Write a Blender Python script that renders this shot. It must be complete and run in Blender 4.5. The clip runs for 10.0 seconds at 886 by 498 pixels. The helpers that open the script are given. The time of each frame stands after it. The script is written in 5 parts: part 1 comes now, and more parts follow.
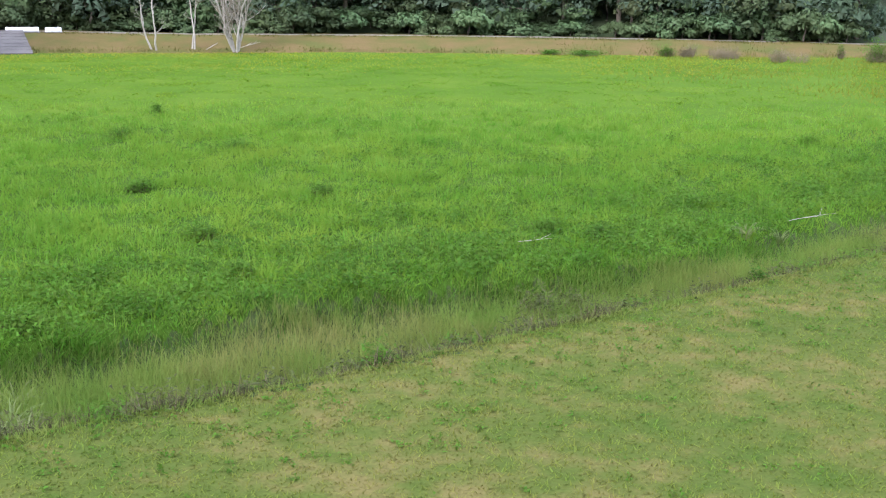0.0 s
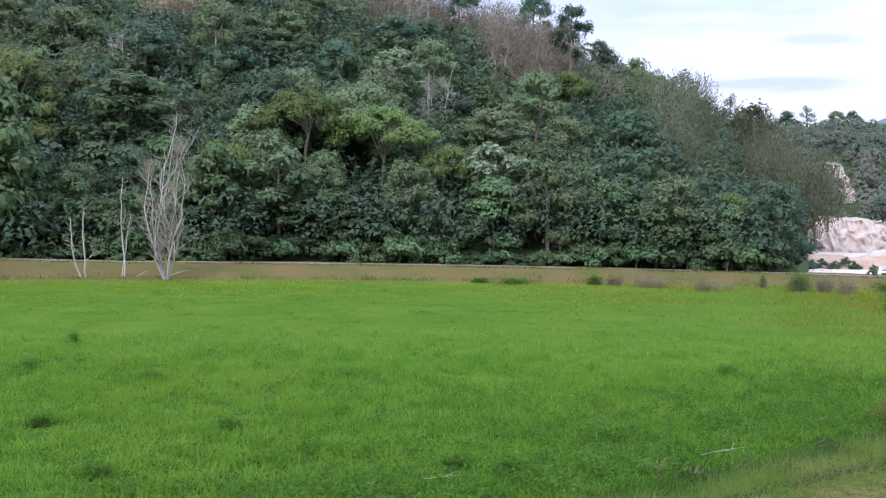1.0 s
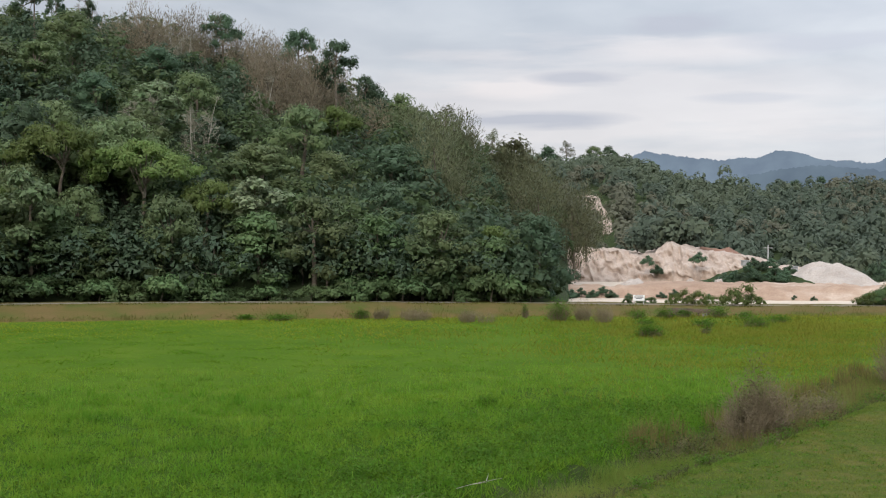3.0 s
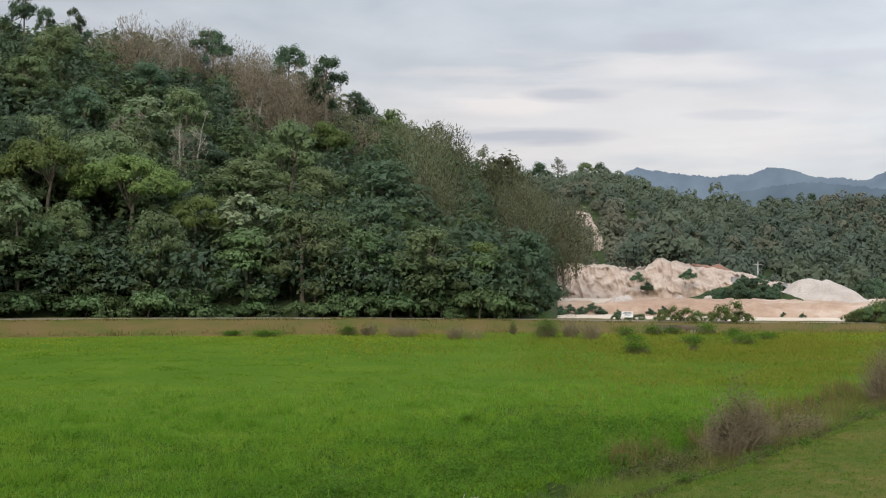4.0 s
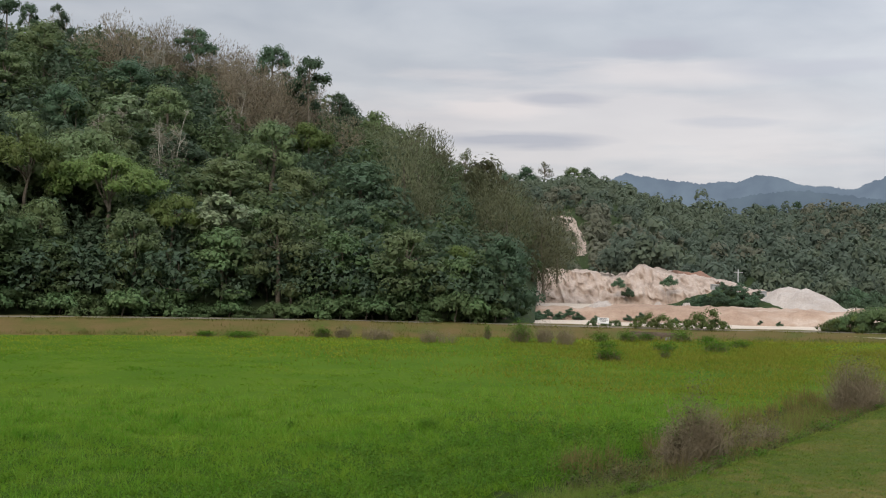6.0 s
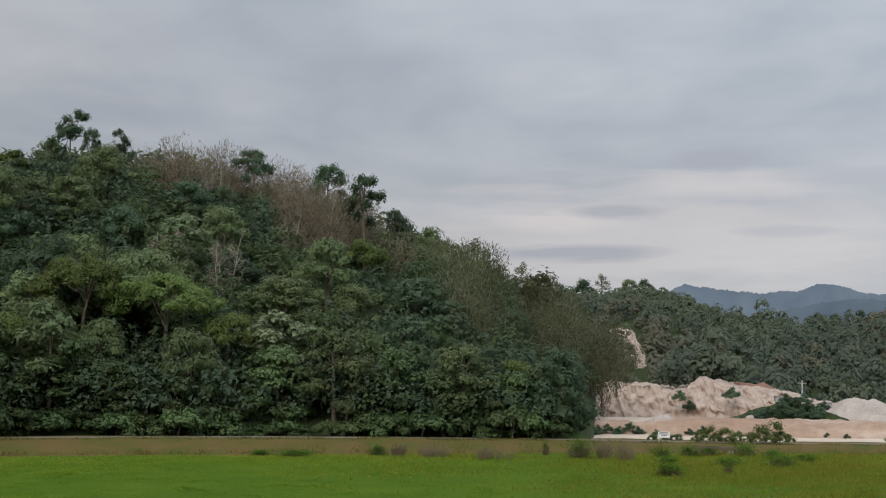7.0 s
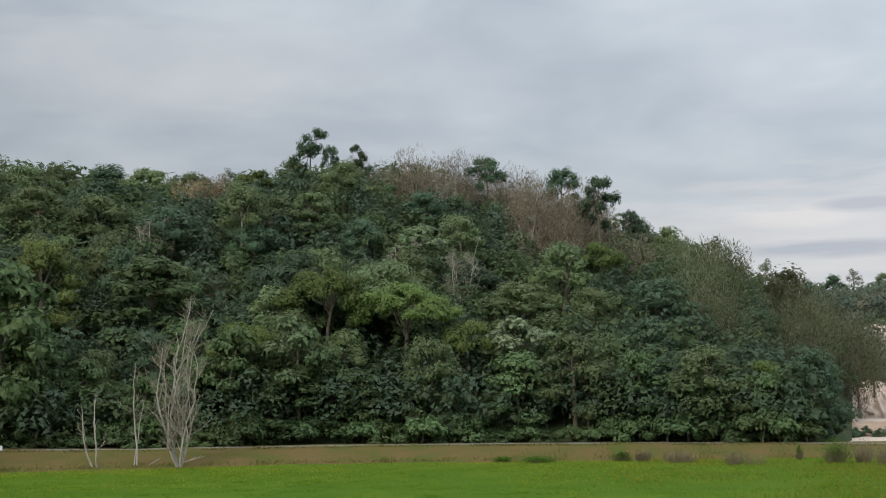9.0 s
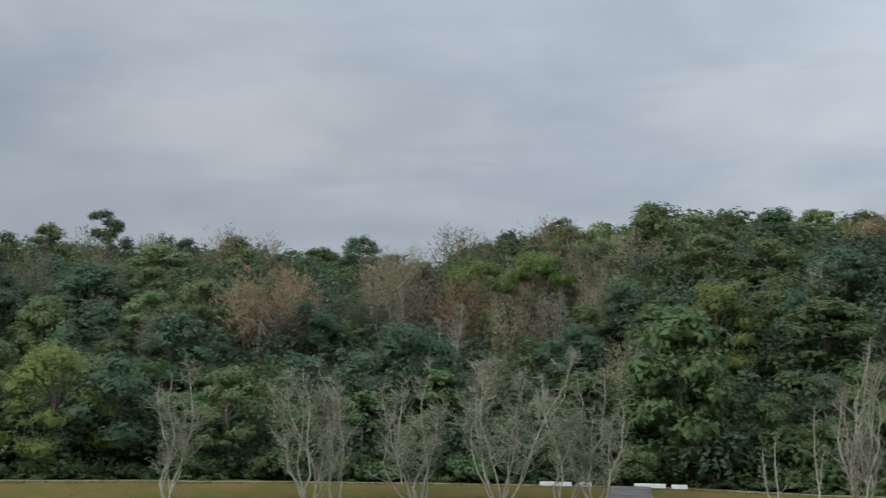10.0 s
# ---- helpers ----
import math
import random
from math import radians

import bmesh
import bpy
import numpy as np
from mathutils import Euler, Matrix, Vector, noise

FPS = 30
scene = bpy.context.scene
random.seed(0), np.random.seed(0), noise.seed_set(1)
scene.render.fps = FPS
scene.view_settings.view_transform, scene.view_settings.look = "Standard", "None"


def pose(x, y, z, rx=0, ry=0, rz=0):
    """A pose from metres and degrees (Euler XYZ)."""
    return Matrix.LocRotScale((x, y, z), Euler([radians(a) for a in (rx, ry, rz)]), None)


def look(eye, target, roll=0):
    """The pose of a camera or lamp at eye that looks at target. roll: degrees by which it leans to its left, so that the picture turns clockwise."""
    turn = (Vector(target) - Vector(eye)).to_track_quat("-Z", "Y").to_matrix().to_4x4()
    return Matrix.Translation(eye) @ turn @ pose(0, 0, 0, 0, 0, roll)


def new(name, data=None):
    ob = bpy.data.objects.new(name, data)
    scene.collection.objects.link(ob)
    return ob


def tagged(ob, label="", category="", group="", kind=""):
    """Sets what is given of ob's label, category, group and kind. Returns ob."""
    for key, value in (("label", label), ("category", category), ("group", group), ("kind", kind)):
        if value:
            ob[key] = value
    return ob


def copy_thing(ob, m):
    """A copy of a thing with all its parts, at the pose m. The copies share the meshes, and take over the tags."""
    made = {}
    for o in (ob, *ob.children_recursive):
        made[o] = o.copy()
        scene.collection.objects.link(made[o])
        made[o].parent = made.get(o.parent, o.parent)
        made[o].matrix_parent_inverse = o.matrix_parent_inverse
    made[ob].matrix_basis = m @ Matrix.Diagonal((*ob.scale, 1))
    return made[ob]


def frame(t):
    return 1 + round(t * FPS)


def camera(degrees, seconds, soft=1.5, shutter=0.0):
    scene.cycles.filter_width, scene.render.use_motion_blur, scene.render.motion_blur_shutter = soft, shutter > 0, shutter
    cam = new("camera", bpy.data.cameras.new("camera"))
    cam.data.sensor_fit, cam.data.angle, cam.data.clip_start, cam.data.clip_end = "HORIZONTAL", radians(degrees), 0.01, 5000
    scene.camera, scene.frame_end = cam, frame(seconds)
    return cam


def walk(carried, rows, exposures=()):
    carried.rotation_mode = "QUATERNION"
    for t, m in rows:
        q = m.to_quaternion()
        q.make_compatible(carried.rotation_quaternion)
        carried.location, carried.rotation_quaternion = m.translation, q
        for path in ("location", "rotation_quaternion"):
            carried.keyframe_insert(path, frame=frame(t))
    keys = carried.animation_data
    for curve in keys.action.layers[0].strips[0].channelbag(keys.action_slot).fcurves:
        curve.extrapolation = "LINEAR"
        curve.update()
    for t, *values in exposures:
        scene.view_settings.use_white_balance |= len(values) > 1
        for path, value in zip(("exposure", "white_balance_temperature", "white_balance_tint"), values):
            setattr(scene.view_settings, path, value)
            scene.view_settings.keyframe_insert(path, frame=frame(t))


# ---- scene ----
LENS = 39.76
cam = camera(LENS, 10.0, soft=1.1, shutter=0.04)
# seconds, place of the eye, yaw to the left of +y, pitch, roll
ROWS = [
    (0, -1.737, -1.403, 5.785, 13.460, -12.462, 0.583),
    (0.4, -1.522, -1.183, 5.890, 11.766, -8.300, 0.400),
    (0.5, -1.465, -1.139, 5.909, 11.653, -6.828, 0.660),
    (1, -1.079, -0.886, 5.950, 10.789, -1.953, 0.874),
    (1.5, -0.860, -0.764, 5.954, 6.592, -1.769, 0.211),
    (2, -0.728, -0.344, 5.938, 3.212, -0.897, 0.155),
    (2.5, -0.696, -0.322, 5.950, 0.771, -0.614, 0.076),
    (4, -0.264, -0.058, 5.961, -0.166, 0.506, 0.242),
    (4.5, -0.000, -0.001, 5.994, 0.006, 0.016, 0.967),
    (5, 0.179, 0.064, 5.978, -0.650, -0.779, 0.203),
    (5.2, 0.311, 0.226, 5.990, -1.023, -0.846, 0.340),
    (6.3, 0.837, 0.094, 6.088, -0.529, 2.976, 1.281),
    (6.5, 0.871, 0.224, 6.102, -0.261, 5.086, 1.094),
    (7, 1.007, 0.527, 6.085, 2.061, 5.943, 0.362),
    (7.5, 0.908, 0.825, 6.062, 4.054, 4.036, -0.008),
    (8, 0.937, 0.885, 6.136, 6.367, 4.835, -0.260),
    (8.5, 1.068, 1.328, 6.187, 10.831, 5.768, -0.840),
    (9, 1.101, 1.707, 6.071, 13.195, 6.238, -0.781),
    (9.4, 0.858, 2.065, 6.233, 15.700, 7.061, -0.493),
    (9.5, 0.783, 2.104, 6.232, 17.377, 7.074, -1.008),
    (9.6, 0.714, 2.117, 6.270, 20.889, 7.297, -0.713),
    (9.7, 0.698, 2.112, 6.273, 25.100, 7.513, -0.494),
    (9.8, 0.655, 1.981, 6.204, 30.786, 7.803, -0.182),
    (9.9, 0.568, 1.694, 6.097, 37.347, 8.085, -0.164),
    (10, 0.737, 1.557, 5.989, 43.917, 8.268, 0.836),
]

walk(cam, [(t, pose(x, y, z, 90 + p, 0, w) @ pose(0, 0, 0, 0, 0, r)) for t, x, y, z, w, p, r in ROWS],
     exposures=[(0.0, 1.31, 5780, 23), (0.5, 0.9, 5480, 26), (1.0, 0.75, 5470, 22), (1.5, 0.53, 5800, 16), (2.0, 0.31, 6080, 13), (2.5, 0.19, 6350, 13), (4.0, 0.13, 6650, 12), (5.0, 0.22, 6750, 12), (6.5, -0.22, 6600, 14), (7.0, -0.33, 6600, 13), (7.5, 0.02, 6500, 10), (8.5, -0.03, 6500, 10), (9.5, 0.0, 6400, 10), (10.0, 0.0, 6250, 10)])

# ---- world, sun ----
SUN_EL, SUN_AZ = 36.0, 200.0
world = bpy.data.worlds.new("overcast_sky")
scene.world = world
world.use_nodes = True


def sky_nodes():
    nt = world.node_tree
    nt.nodes.clear()
    N, L = nt.nodes.new, nt.links.new
    out = N("ShaderNodeOutputWorld")
    sky = N("ShaderNodeTexSky")
    sky.sky_type, sky.sun_disc = "NISHITA", False
    sky.sun_elevation, sky.sun_rotation = radians(SUN_EL), radians(SUN_AZ)
    clear = N("ShaderNodeBackground")
    clear.inputs["Strength"].default_value = 0.08
    L(sky.outputs["Color"], clear.inputs["Color"])
    tc, sep = N("ShaderNodeTexCoord"), N("ShaderNodeSeparateXYZ")
    L(tc.outputs["Generated"], sep.inputs[0])

    def m(op, a, b=None, clamp=False):
        n = N("ShaderNodeMath")
        n.operation, n.use_clamp = op, clamp
        for i, v in enumerate((a, b)):
            if v is None:
                continue
            if isinstance(v, (int, float)):
                n.inputs[i].default_value = v
            else:
                L(v, n.inputs[i])
        return n.outputs[0]

    z = m("MAXIMUM", sep.outputs["Z"], 0.0)
    h = m("ADD", z, 0.2)
    comb = N("ShaderNodeCombineXYZ")
    L(m("DIVIDE", sep.outputs["X"], h), comb.inputs[0])
    L(m("DIVIDE", sep.outputs["Y"], h), comb.inputs[1])
    n1, n2 = N("ShaderNodeTexNoise"), N("ShaderNodeTexNoise")
    for n, s, d, r in ((n1, 1.3, 4.0, 0.5), (n2, 3.6, 4.0, 0.5)):
        n.inputs["Scale"].default_value, n.inputs["Detail"].default_value, n.inputs["Roughness"].default_value = s, d, r
        n.inputs["Distortion"].default_value = 0.4
        L(comb.outputs[0], n.inputs["Vector"])
    mixn = m("ADD", m("MULTIPLY", n1.outputs[0], 0.62), m("MULTIPLY", n2.outputs[0], 0.38))
    ramp = N("ShaderNodeValToRGB")
    e = ramp.color_ramp.elements
    e[0].position, e[0].color = 0.38, (0.415, 0.472, 0.535, 1)
    e[1].position, e[1].color = 0.62, (0.575, 0.625, 0.67, 1)
    L(mixn, ramp.inputs[0])
    # the cloud deck thins towards the horizon, where it is paler
    low = m("SUBTRACT", 1.0, m("MULTIPLY", z, 5.0), True)
    pale = N("ShaderNodeMixRGB")
    pale.inputs[2].default_value = (0.71, 0.70, 0.69, 1)
    L(m("MULTIPLY", low, 0.6), pale.inputs[0])
    L(ramp.outputs[0], pale.inputs[1])
    flat = N("ShaderNodeCombineXYZ")
    L(m("MULTIPLY", sep.outputs["X"], 2.0), flat.inputs[0])
    L(m("MULTIPLY", sep.outputs["Y"], 2.0), flat.inputs[1])
    L(m("MULTIPLY", sep.outputs["Z"], 15.0), flat.inputs[2])
    n3 = N("ShaderNodeTexNoise")
    n3.inputs["Scale"].default_value, n3.inputs["Detail"].default_value, n3.inputs["Roughness"].default_value = 1.7, 3.0, 0.45
    L(flat.outputs[0], n3.inputs["Vector"])
    bank = N("ShaderNodeMapRange")
    bank.inputs["From Min"].default_value, bank.inputs["From Max"].default_value = 0.5, 0.6
    L(n3.outputs[0], bank.inputs["Value"])
    streak = N("ShaderNodeMixRGB")
    streak.inputs[2].default_value = (0.42, 0.455, 0.525, 1)
    L(m("MULTIPLY", m("MULTIPLY", bank.outputs[0], 0.3), m("SUBTRACT", 1.0, m("MULTIPLY", z, 2.2), True)), streak.inputs[0])
    L(pale.outputs[0], streak.inputs[1])
    # single lens-shaped clouds and gaps low in the sky: bearing, elevation, half width, half height, tone, strength
    az = m("MULTIPLY", m("ARCTAN2", m("MULTIPLY", sep.outputs["X"], -1.0), sep.outputs["Y"]), 57.2958)
    el = m("MULTIPLY", m("ARCSINE", sep.outputs["Z"]), 57.2958)
    nw = N("ShaderNodeTexNoise")
    nw.inputs["Scale"].default_value, nw.inputs["Detail"].default_value = 5.0, 4.0
    L(flat.outputs[0], nw.inputs["Vector"])
    wob = m("MULTIPLY", m("SUBTRACT", nw.outputs[0], 0.5), 1.5)
    dark, fair, grey = (0.44, 0.47, 0.535, 1), (0.83, 0.785, 0.765, 1), (0.50, 0.535, 0.595, 1)
    col = streak.outputs[0]
    for a, e, wa, we, tone, k in ((-7.5, 6.4, 15.0, 3.0, fair, 0.42), (-3.0, 7.2, 3.4, 0.55, fair, 0.5), (-11.5, 8.9, 6.0, 0.7, fair, 0.35), (-4.2, 5.75, 5.0, 0.55, dark, 0.85), (-6.0, 7.65, 2.5, 0.45, dark, 0.7),
                                  (-10.5, 10.0, 2.6, 0.7, dark, 0.75), (-17.5, 9.0, 5.0, 0.6, grey, 0.8), (-14.0, 6.6, 3.0, 0.3, grey, 0.5), (62.0, 9.6, 6.0, 1.6, grey, 0.8), (51.0, 13.6, 13.0, 3.2, fair, 0.22),
                                  (26.0, 14.5, 12.0, 3.0, fair, 0.18), (40.0, 11.4, 7.0, 1.2, grey, 0.5), (17.0, 15.5, 6.0, 1.6, grey, 0.3)):
        u = m("ADD", m("DIVIDE", m("SUBTRACT", az, a), wa), m("MULTIPLY", wob, 0.5))
        v = m("ADD", m("DIVIDE", m("SUBTRACT", el, e), we), wob)
        mask = m("SUBTRACT", 1.0, m("SQRT", m("ADD", m("MULTIPLY", u, u), m("MULTIPLY", v, v))), True)
        lay = N("ShaderNodeMixRGB")
        lay.inputs[2].default_value = tone
        L(m("MULTIPLY", m("MULTIPLY", mask, 1.9, True), k), lay.inputs[0])
        L(col, lay.inputs[1])
        col = lay.outputs[0]
    cloud = N("ShaderNodeBackground")
    L(col, cloud.inputs["Color"])
    # an overcast dome is brightest overhead
    dome = m("ADD", 0.96, m("MULTIPLY", m("MULTIPLY", z, z), 2.5))
    # and thinner, so brighter, to one side
    side = m("ADD", 1.03, m("MULTIPLY", sep.outputs["X"], 0.38))
    L(m("MULTIPLY", dome, side), cloud.inputs["Strength"])
    mix = N("ShaderNodeMixShader")
    mix.inputs[0].default_value = 0.93
    L(clear.outputs[0], mix.inputs[1])
    L(cloud.outputs[0], mix.inputs[2])
    L(mix.outputs[0], out.inputs["Surface"])


sky_nodes()
sun = new("sun", bpy.data.lights.new("sun", "SUN"))
sun.data.energy, sun.data.angle, sun.data.color = 2.3, radians(24), (1.0, 0.96, 0.9)
sun.matrix_world = look((60 * math.sin(radians(SUN_AZ)), 60 * math.cos(radians(SUN_AZ)), 60 * math.tan(radians(SUN_EL))), (0, 0, 0))


# ---- materials ----
def mat(name, cols, scale=1.0, rough=0.9, detail=5.0, bump=0.0, bump_scale=20.0, island=0.0, obj=0.0, trans=0.0, fine=0.0, coords="Position", spec=0.2, metal=0.0, big=0.0):
    """A surface whose colour wanders through cols at one scale, with a finer grain, and shifts by piece or by thing."""
    m = bpy.data.materials.new(name)
    m.use_nodes = True
    nt = m.node_tree
    nt.nodes.clear()
    N, L = nt.nodes.new, nt.links.new
    out, bsdf = N("ShaderNodeOutputMaterial"), N("ShaderNodeBsdfPrincipled")
    bsdf.inputs["Roughness"].default_value = rough
    bsdf.inputs["Specular IOR Level"].default_value = spec
    bsdf.inputs["Metallic"].default_value = metal
    geo = N("ShaderNodeNewGeometry")
    if coords == "Position":
        vec = geo.outputs["Position"]
    else:
        vec = N("ShaderNodeTexCoord").outputs["Object"]
    nz = N("ShaderNodeTexNoise")
    nz.inputs["Scale"].default_value, nz.inputs["Detail"].default_value, nz.inputs["Roughness"].default_value = scale, detail, 0.6
    L(vec, nz.inputs["Vector"])
    ramp = N("ShaderNodeValToRGB")
    el = ramp.color_ramp.elements
    for i, c in enumerate(cols):
        p = 0.3 + 0.4 * i / max(1, len(cols) - 1)
        e = el[i] if i < 2 else el.new(p)
        e.position, e.color = p, (*c, 1)
    fac = nz.outputs[0]
    if big:
        nb, mx = N("ShaderNodeTexNoise"), N("ShaderNodeMix")
        nb.inputs["Scale"].default_value, nb.inputs["Detail"].default_value = big, 3
        L(vec, nb.inputs["Vector"])
        mx.inputs["Factor"].default_value = 0.5
        L(fac, mx.inputs["A"])
        L(nb.outputs[0], mx.inputs["B"])
        st = N("ShaderNodeMapRange")
        st.inputs["From Min"].default_value, st.inputs["From Max"].default_value = 0.2, 0.8
        st.inputs["To Min"].default_value, st.inputs["To Max"].default_value = 0.02, 0.98
        L(mx.outputs["Result"], st.inputs["Value"])
        fac = st.outputs[0]
    L(fac, ramp.inputs[0])
    col = ramp.outputs[0]

    def vary(src, amount, hue):
        nonlocal col
        hsv = N("ShaderNodeHueSaturation")
        for key, k in (("Value", amount), ("Hue", hue)):
            mr = N("ShaderNodeMapRange")
            mid = 1.0 if key == "Value" else 0.5
            mr.inputs["To Min"].default_value, mr.inputs["To Max"].default_value = mid - k, mid + k
            L(src, mr.inputs["Value"])
            L(mr.outputs[0], hsv.inputs[key])
        L(col, hsv.inputs["Color"])
        col = hsv.outputs[0]

    if fine:
        n2 = N("ShaderNodeTexNoise")
        n2.inputs["Scale"].default_value, n2.inputs["Detail"].default_value = scale * 17, 4
        L(vec, n2.inputs["Vector"])
        vary(n2.outputs[0], fine, 0.004)
    if island:
        vary(geo.outputs["Random Per Island"], island, 0.012)
    if obj:
        vary(N("ShaderNodeObjectInfo").outputs["Random"], obj, 0.013)
    L(col, bsdf.inputs["Base Color"])
    if bump:
        b, n3 = N("ShaderNodeBump"), N("ShaderNodeTexNoise")
        n3.inputs["Scale"].default_value, n3.inputs["Detail"].default_value = bump_scale, 6
        L(vec, n3.inputs["Vector"])
        b.inputs["Strength"].default_value, b.inputs["Distance"].default_value = bump, 0.05
        L(n3.outputs[0], b.inputs["Height"])
        L(b.outputs[0], bsdf.inputs["Normal"])
    if trans:
        tr, mx = N("ShaderNodeBsdfTranslucent"), N("ShaderNodeMixShader")
        mx.inputs[0].default_value = trans
        L(col, tr.inputs["Color"])
        L(bsdf.outputs[0], mx.inputs[1])
        L(tr.outputs[0], mx.inputs[2])
        L(mx.outputs[0], out.inputs["Surface"])
    else:
        L(bsdf.outputs[0], out.inputs["Surface"])
    return m


M = {}
M["field"] = mat("field_grass", [(0.085, 0.185, 0.012), (0.124, 0.215, 0.016), (0.178, 0.248, 0.021)], 0.6, 0.85, island=0.06, trans=0.58, fine=0.05, big=0.07, spec=0.05)
M["field_far"] = mat("field_grass_pale", [(0.25, 0.275, 0.022), (0.285, 0.29, 0.03), (0.31, 0.285, 0.045)], 0.12, 0.85, island=0.04, trans=0.6, spec=0.05)
M["weed"] = mat("weed_leaf", [(0.055, 0.125, 0.012), (0.098, 0.19, 0.02)], 0.5, 0.7, island=0.3, trans=0.5, spec=0.1)
M["field_tip"] = mat("tall_field_grass", [(0.12, 0.255, 0.03), (0.16, 0.28, 0.036), (0.205, 0.3, 0.045)], 0.9, 0.8, island=0.1, trans=0.5, spec=0.05)
M["field_near"] = mat("lush_field_grass", [(0.086, 0.205, 0.018), (0.13, 0.243, 0.023), (0.182, 0.28, 0.03)], 0.6, 0.85, island=0.07, trans=0.55, fine=0.04, big=0.1, spec=0.05)
# near soil darkened: the shade in hollows between tufts is in its colour
M["shade_soil"] = mat("field_soil_painted_shade", [(0.028, 0.062, 0.005), (0.036, 0.075, 0.006), (0.045, 0.084, 0.008)], 0.4, 0.95, bump=0.4, fine=0.3, spec=0.05)
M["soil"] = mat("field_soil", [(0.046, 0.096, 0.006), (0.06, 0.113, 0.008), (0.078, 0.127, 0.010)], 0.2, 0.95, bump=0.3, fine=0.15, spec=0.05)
M["lawn"] = mat("lawn_ground", [(0.045, 0.073, 0.011), (0.065, 0.082, 0.016), (0.115, 0.1, 0.032)], 1.5, 0.95, bump=0.8, bump_scale=9.0, fine=0.35, big=0.22, spec=0.05)
M["lawn_blade"] = mat("lawn_blade", [(0.115, 0.18, 0.026), (0.145, 0.178, 0.032), (0.182, 0.172, 0.044)], 1.5, 0.9, island=0.12, trans=0.45, big=0.22, spec=0.05)
M["ditch_blade"] = mat("ditch_grass", [(0.115, 0.2, 0.03), (0.165, 0.22, 0.044), (0.21, 0.215, 0.064)], 0.9, 0.85, island=0.12, trans=0.5, big=0.2, spec=0.05)
M["dry_blade"] = mat("dry_grass", [(0.145, 0.122, 0.046), (0.175, 0.145, 0.056), (0.135, 0.152, 0.042)], 0.9, 0.9, island=0.25, trans=0.4, spec=0.05)
M["reed"] = mat("reed_blade", [(0.10, 0.16, 0.04), (0.15, 0.19, 0.06), (0.2, 0.2, 0.09)], 1.2, 0.7, island=0.2, trans=0.4)
M["dike"] = mat("dike_turf", [(0.078, 0.082, 0.022), (0.1, 0.082, 0.027), (0.118, 0.085, 0.034)], 0.5, 0.95, bump=0.5, bump_scale=3.0, fine=0.22, big=0.25, spec=0.05)
M["dike_blade"] = mat("dike_grass", [(0.105, 0.125, 0.03), (0.125, 0.126, 0.034), (0.14, 0.12, 0.038)], 0.5, 0.9, island=0.1, trans=0.3, spec=0.05)
M["road"] = mat("crest_track", [(0.13, 0.115, 0.08), (0.2, 0.175, 0.135)], 0.4, 0.95, bump=0.3, fine=0.2)
M["concrete"] = mat("concrete", [(0.2, 0.195, 0.18), (0.3, 0.28, 0.26)], 0.6, 0.9, bump=0.3, fine=0.2)
M["white"] = mat("white_paint", [(0.68, 0.68, 0.66), (0.8, 0.8, 0.78)], 1.5, 0.6, fine=0.08)
# ditch mud, toned darker to carry the shade beside the lawn's lip
M["mud"] = mat("ditch_mud", [(0.028, 0.045, 0.013), (0.05, 0.066, 0.02)], 0.5, 0.95, bump=0.5, fine=0.3, spec=0.05)
M["ramp"] = mat("stained_concrete", [(0.1, 0.09, 0.082), (0.16, 0.145, 0.132)], 0.6, 0.9, bump=0.3, fine=0.2)
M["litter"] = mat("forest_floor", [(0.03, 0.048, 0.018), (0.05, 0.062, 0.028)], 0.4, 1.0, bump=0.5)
M["sand"] = mat("quarry_sand", [(0.28, 0.185, 0.13), (0.36, 0.25, 0.18), (0.46, 0.36, 0.285)], 0.35, 0.95, bump=1.0, bump_scale=2.0, fine=0.3, big=0.06)
M["rock"] = mat("quarry_rock", [(0.25, 0.19, 0.15), (0.38, 0.3, 0.245), (0.46, 0.38, 0.32)], 0.6, 0.95, bump=1.0, bump_scale=1.2, fine=0.4)
M["heap"] = mat("crushed_stone", [(0.33, 0.285, 0.25), (0.43, 0.38, 0.34)], 0.3, 0.95, bump=0.8, bump_scale=3, fine=0.3)
M["pale_sand"] = mat("pale_sand", [(0.44, 0.36, 0.28), (0.56, 0.48, 0.4)], 0.3, 0.95, bump=0.4, bump_scale=3, fine=0.2)
M["bark"] = mat("bark", [(0.10, 0.08, 0.06), (0.2, 0.17, 0.13)], 2.0, 0.95, bump=0.5, fine=0.3)
M["pale_bark"] = mat("bleached_wood", [(0.26, 0.24, 0.195), (0.35, 0.32, 0.27), (0.44, 0.41, 0.355)], 1.0, 0.9, bump=0.4, fine=0.2)
M["grey_bark"] = mat("dead_twigs", [(0.15, 0.12, 0.075), (0.225, 0.185, 0.122)], 1.0, 0.95, fine=0.2, spec=0.05)
M["brown_twig"] = mat("brown_twigs", [(0.2, 0.175, 0.125), (0.28, 0.245, 0.185)], 1.0, 0.95, fine=0.2, spec=0.05)
M["twig"] = mat("grey_twigs", [(0.22, 0.208, 0.155), (0.31, 0.292, 0.225)], 1.0, 0.95, fine=0.2, spec=0.05)


def leafmat(name, a, b, isl=0.13, obj=0.3, trans=0.45, rough=0.5):
    return mat(name, [a, b], 0.13, rough, island=isl, obj=obj, trans=trans, spec=0.14)


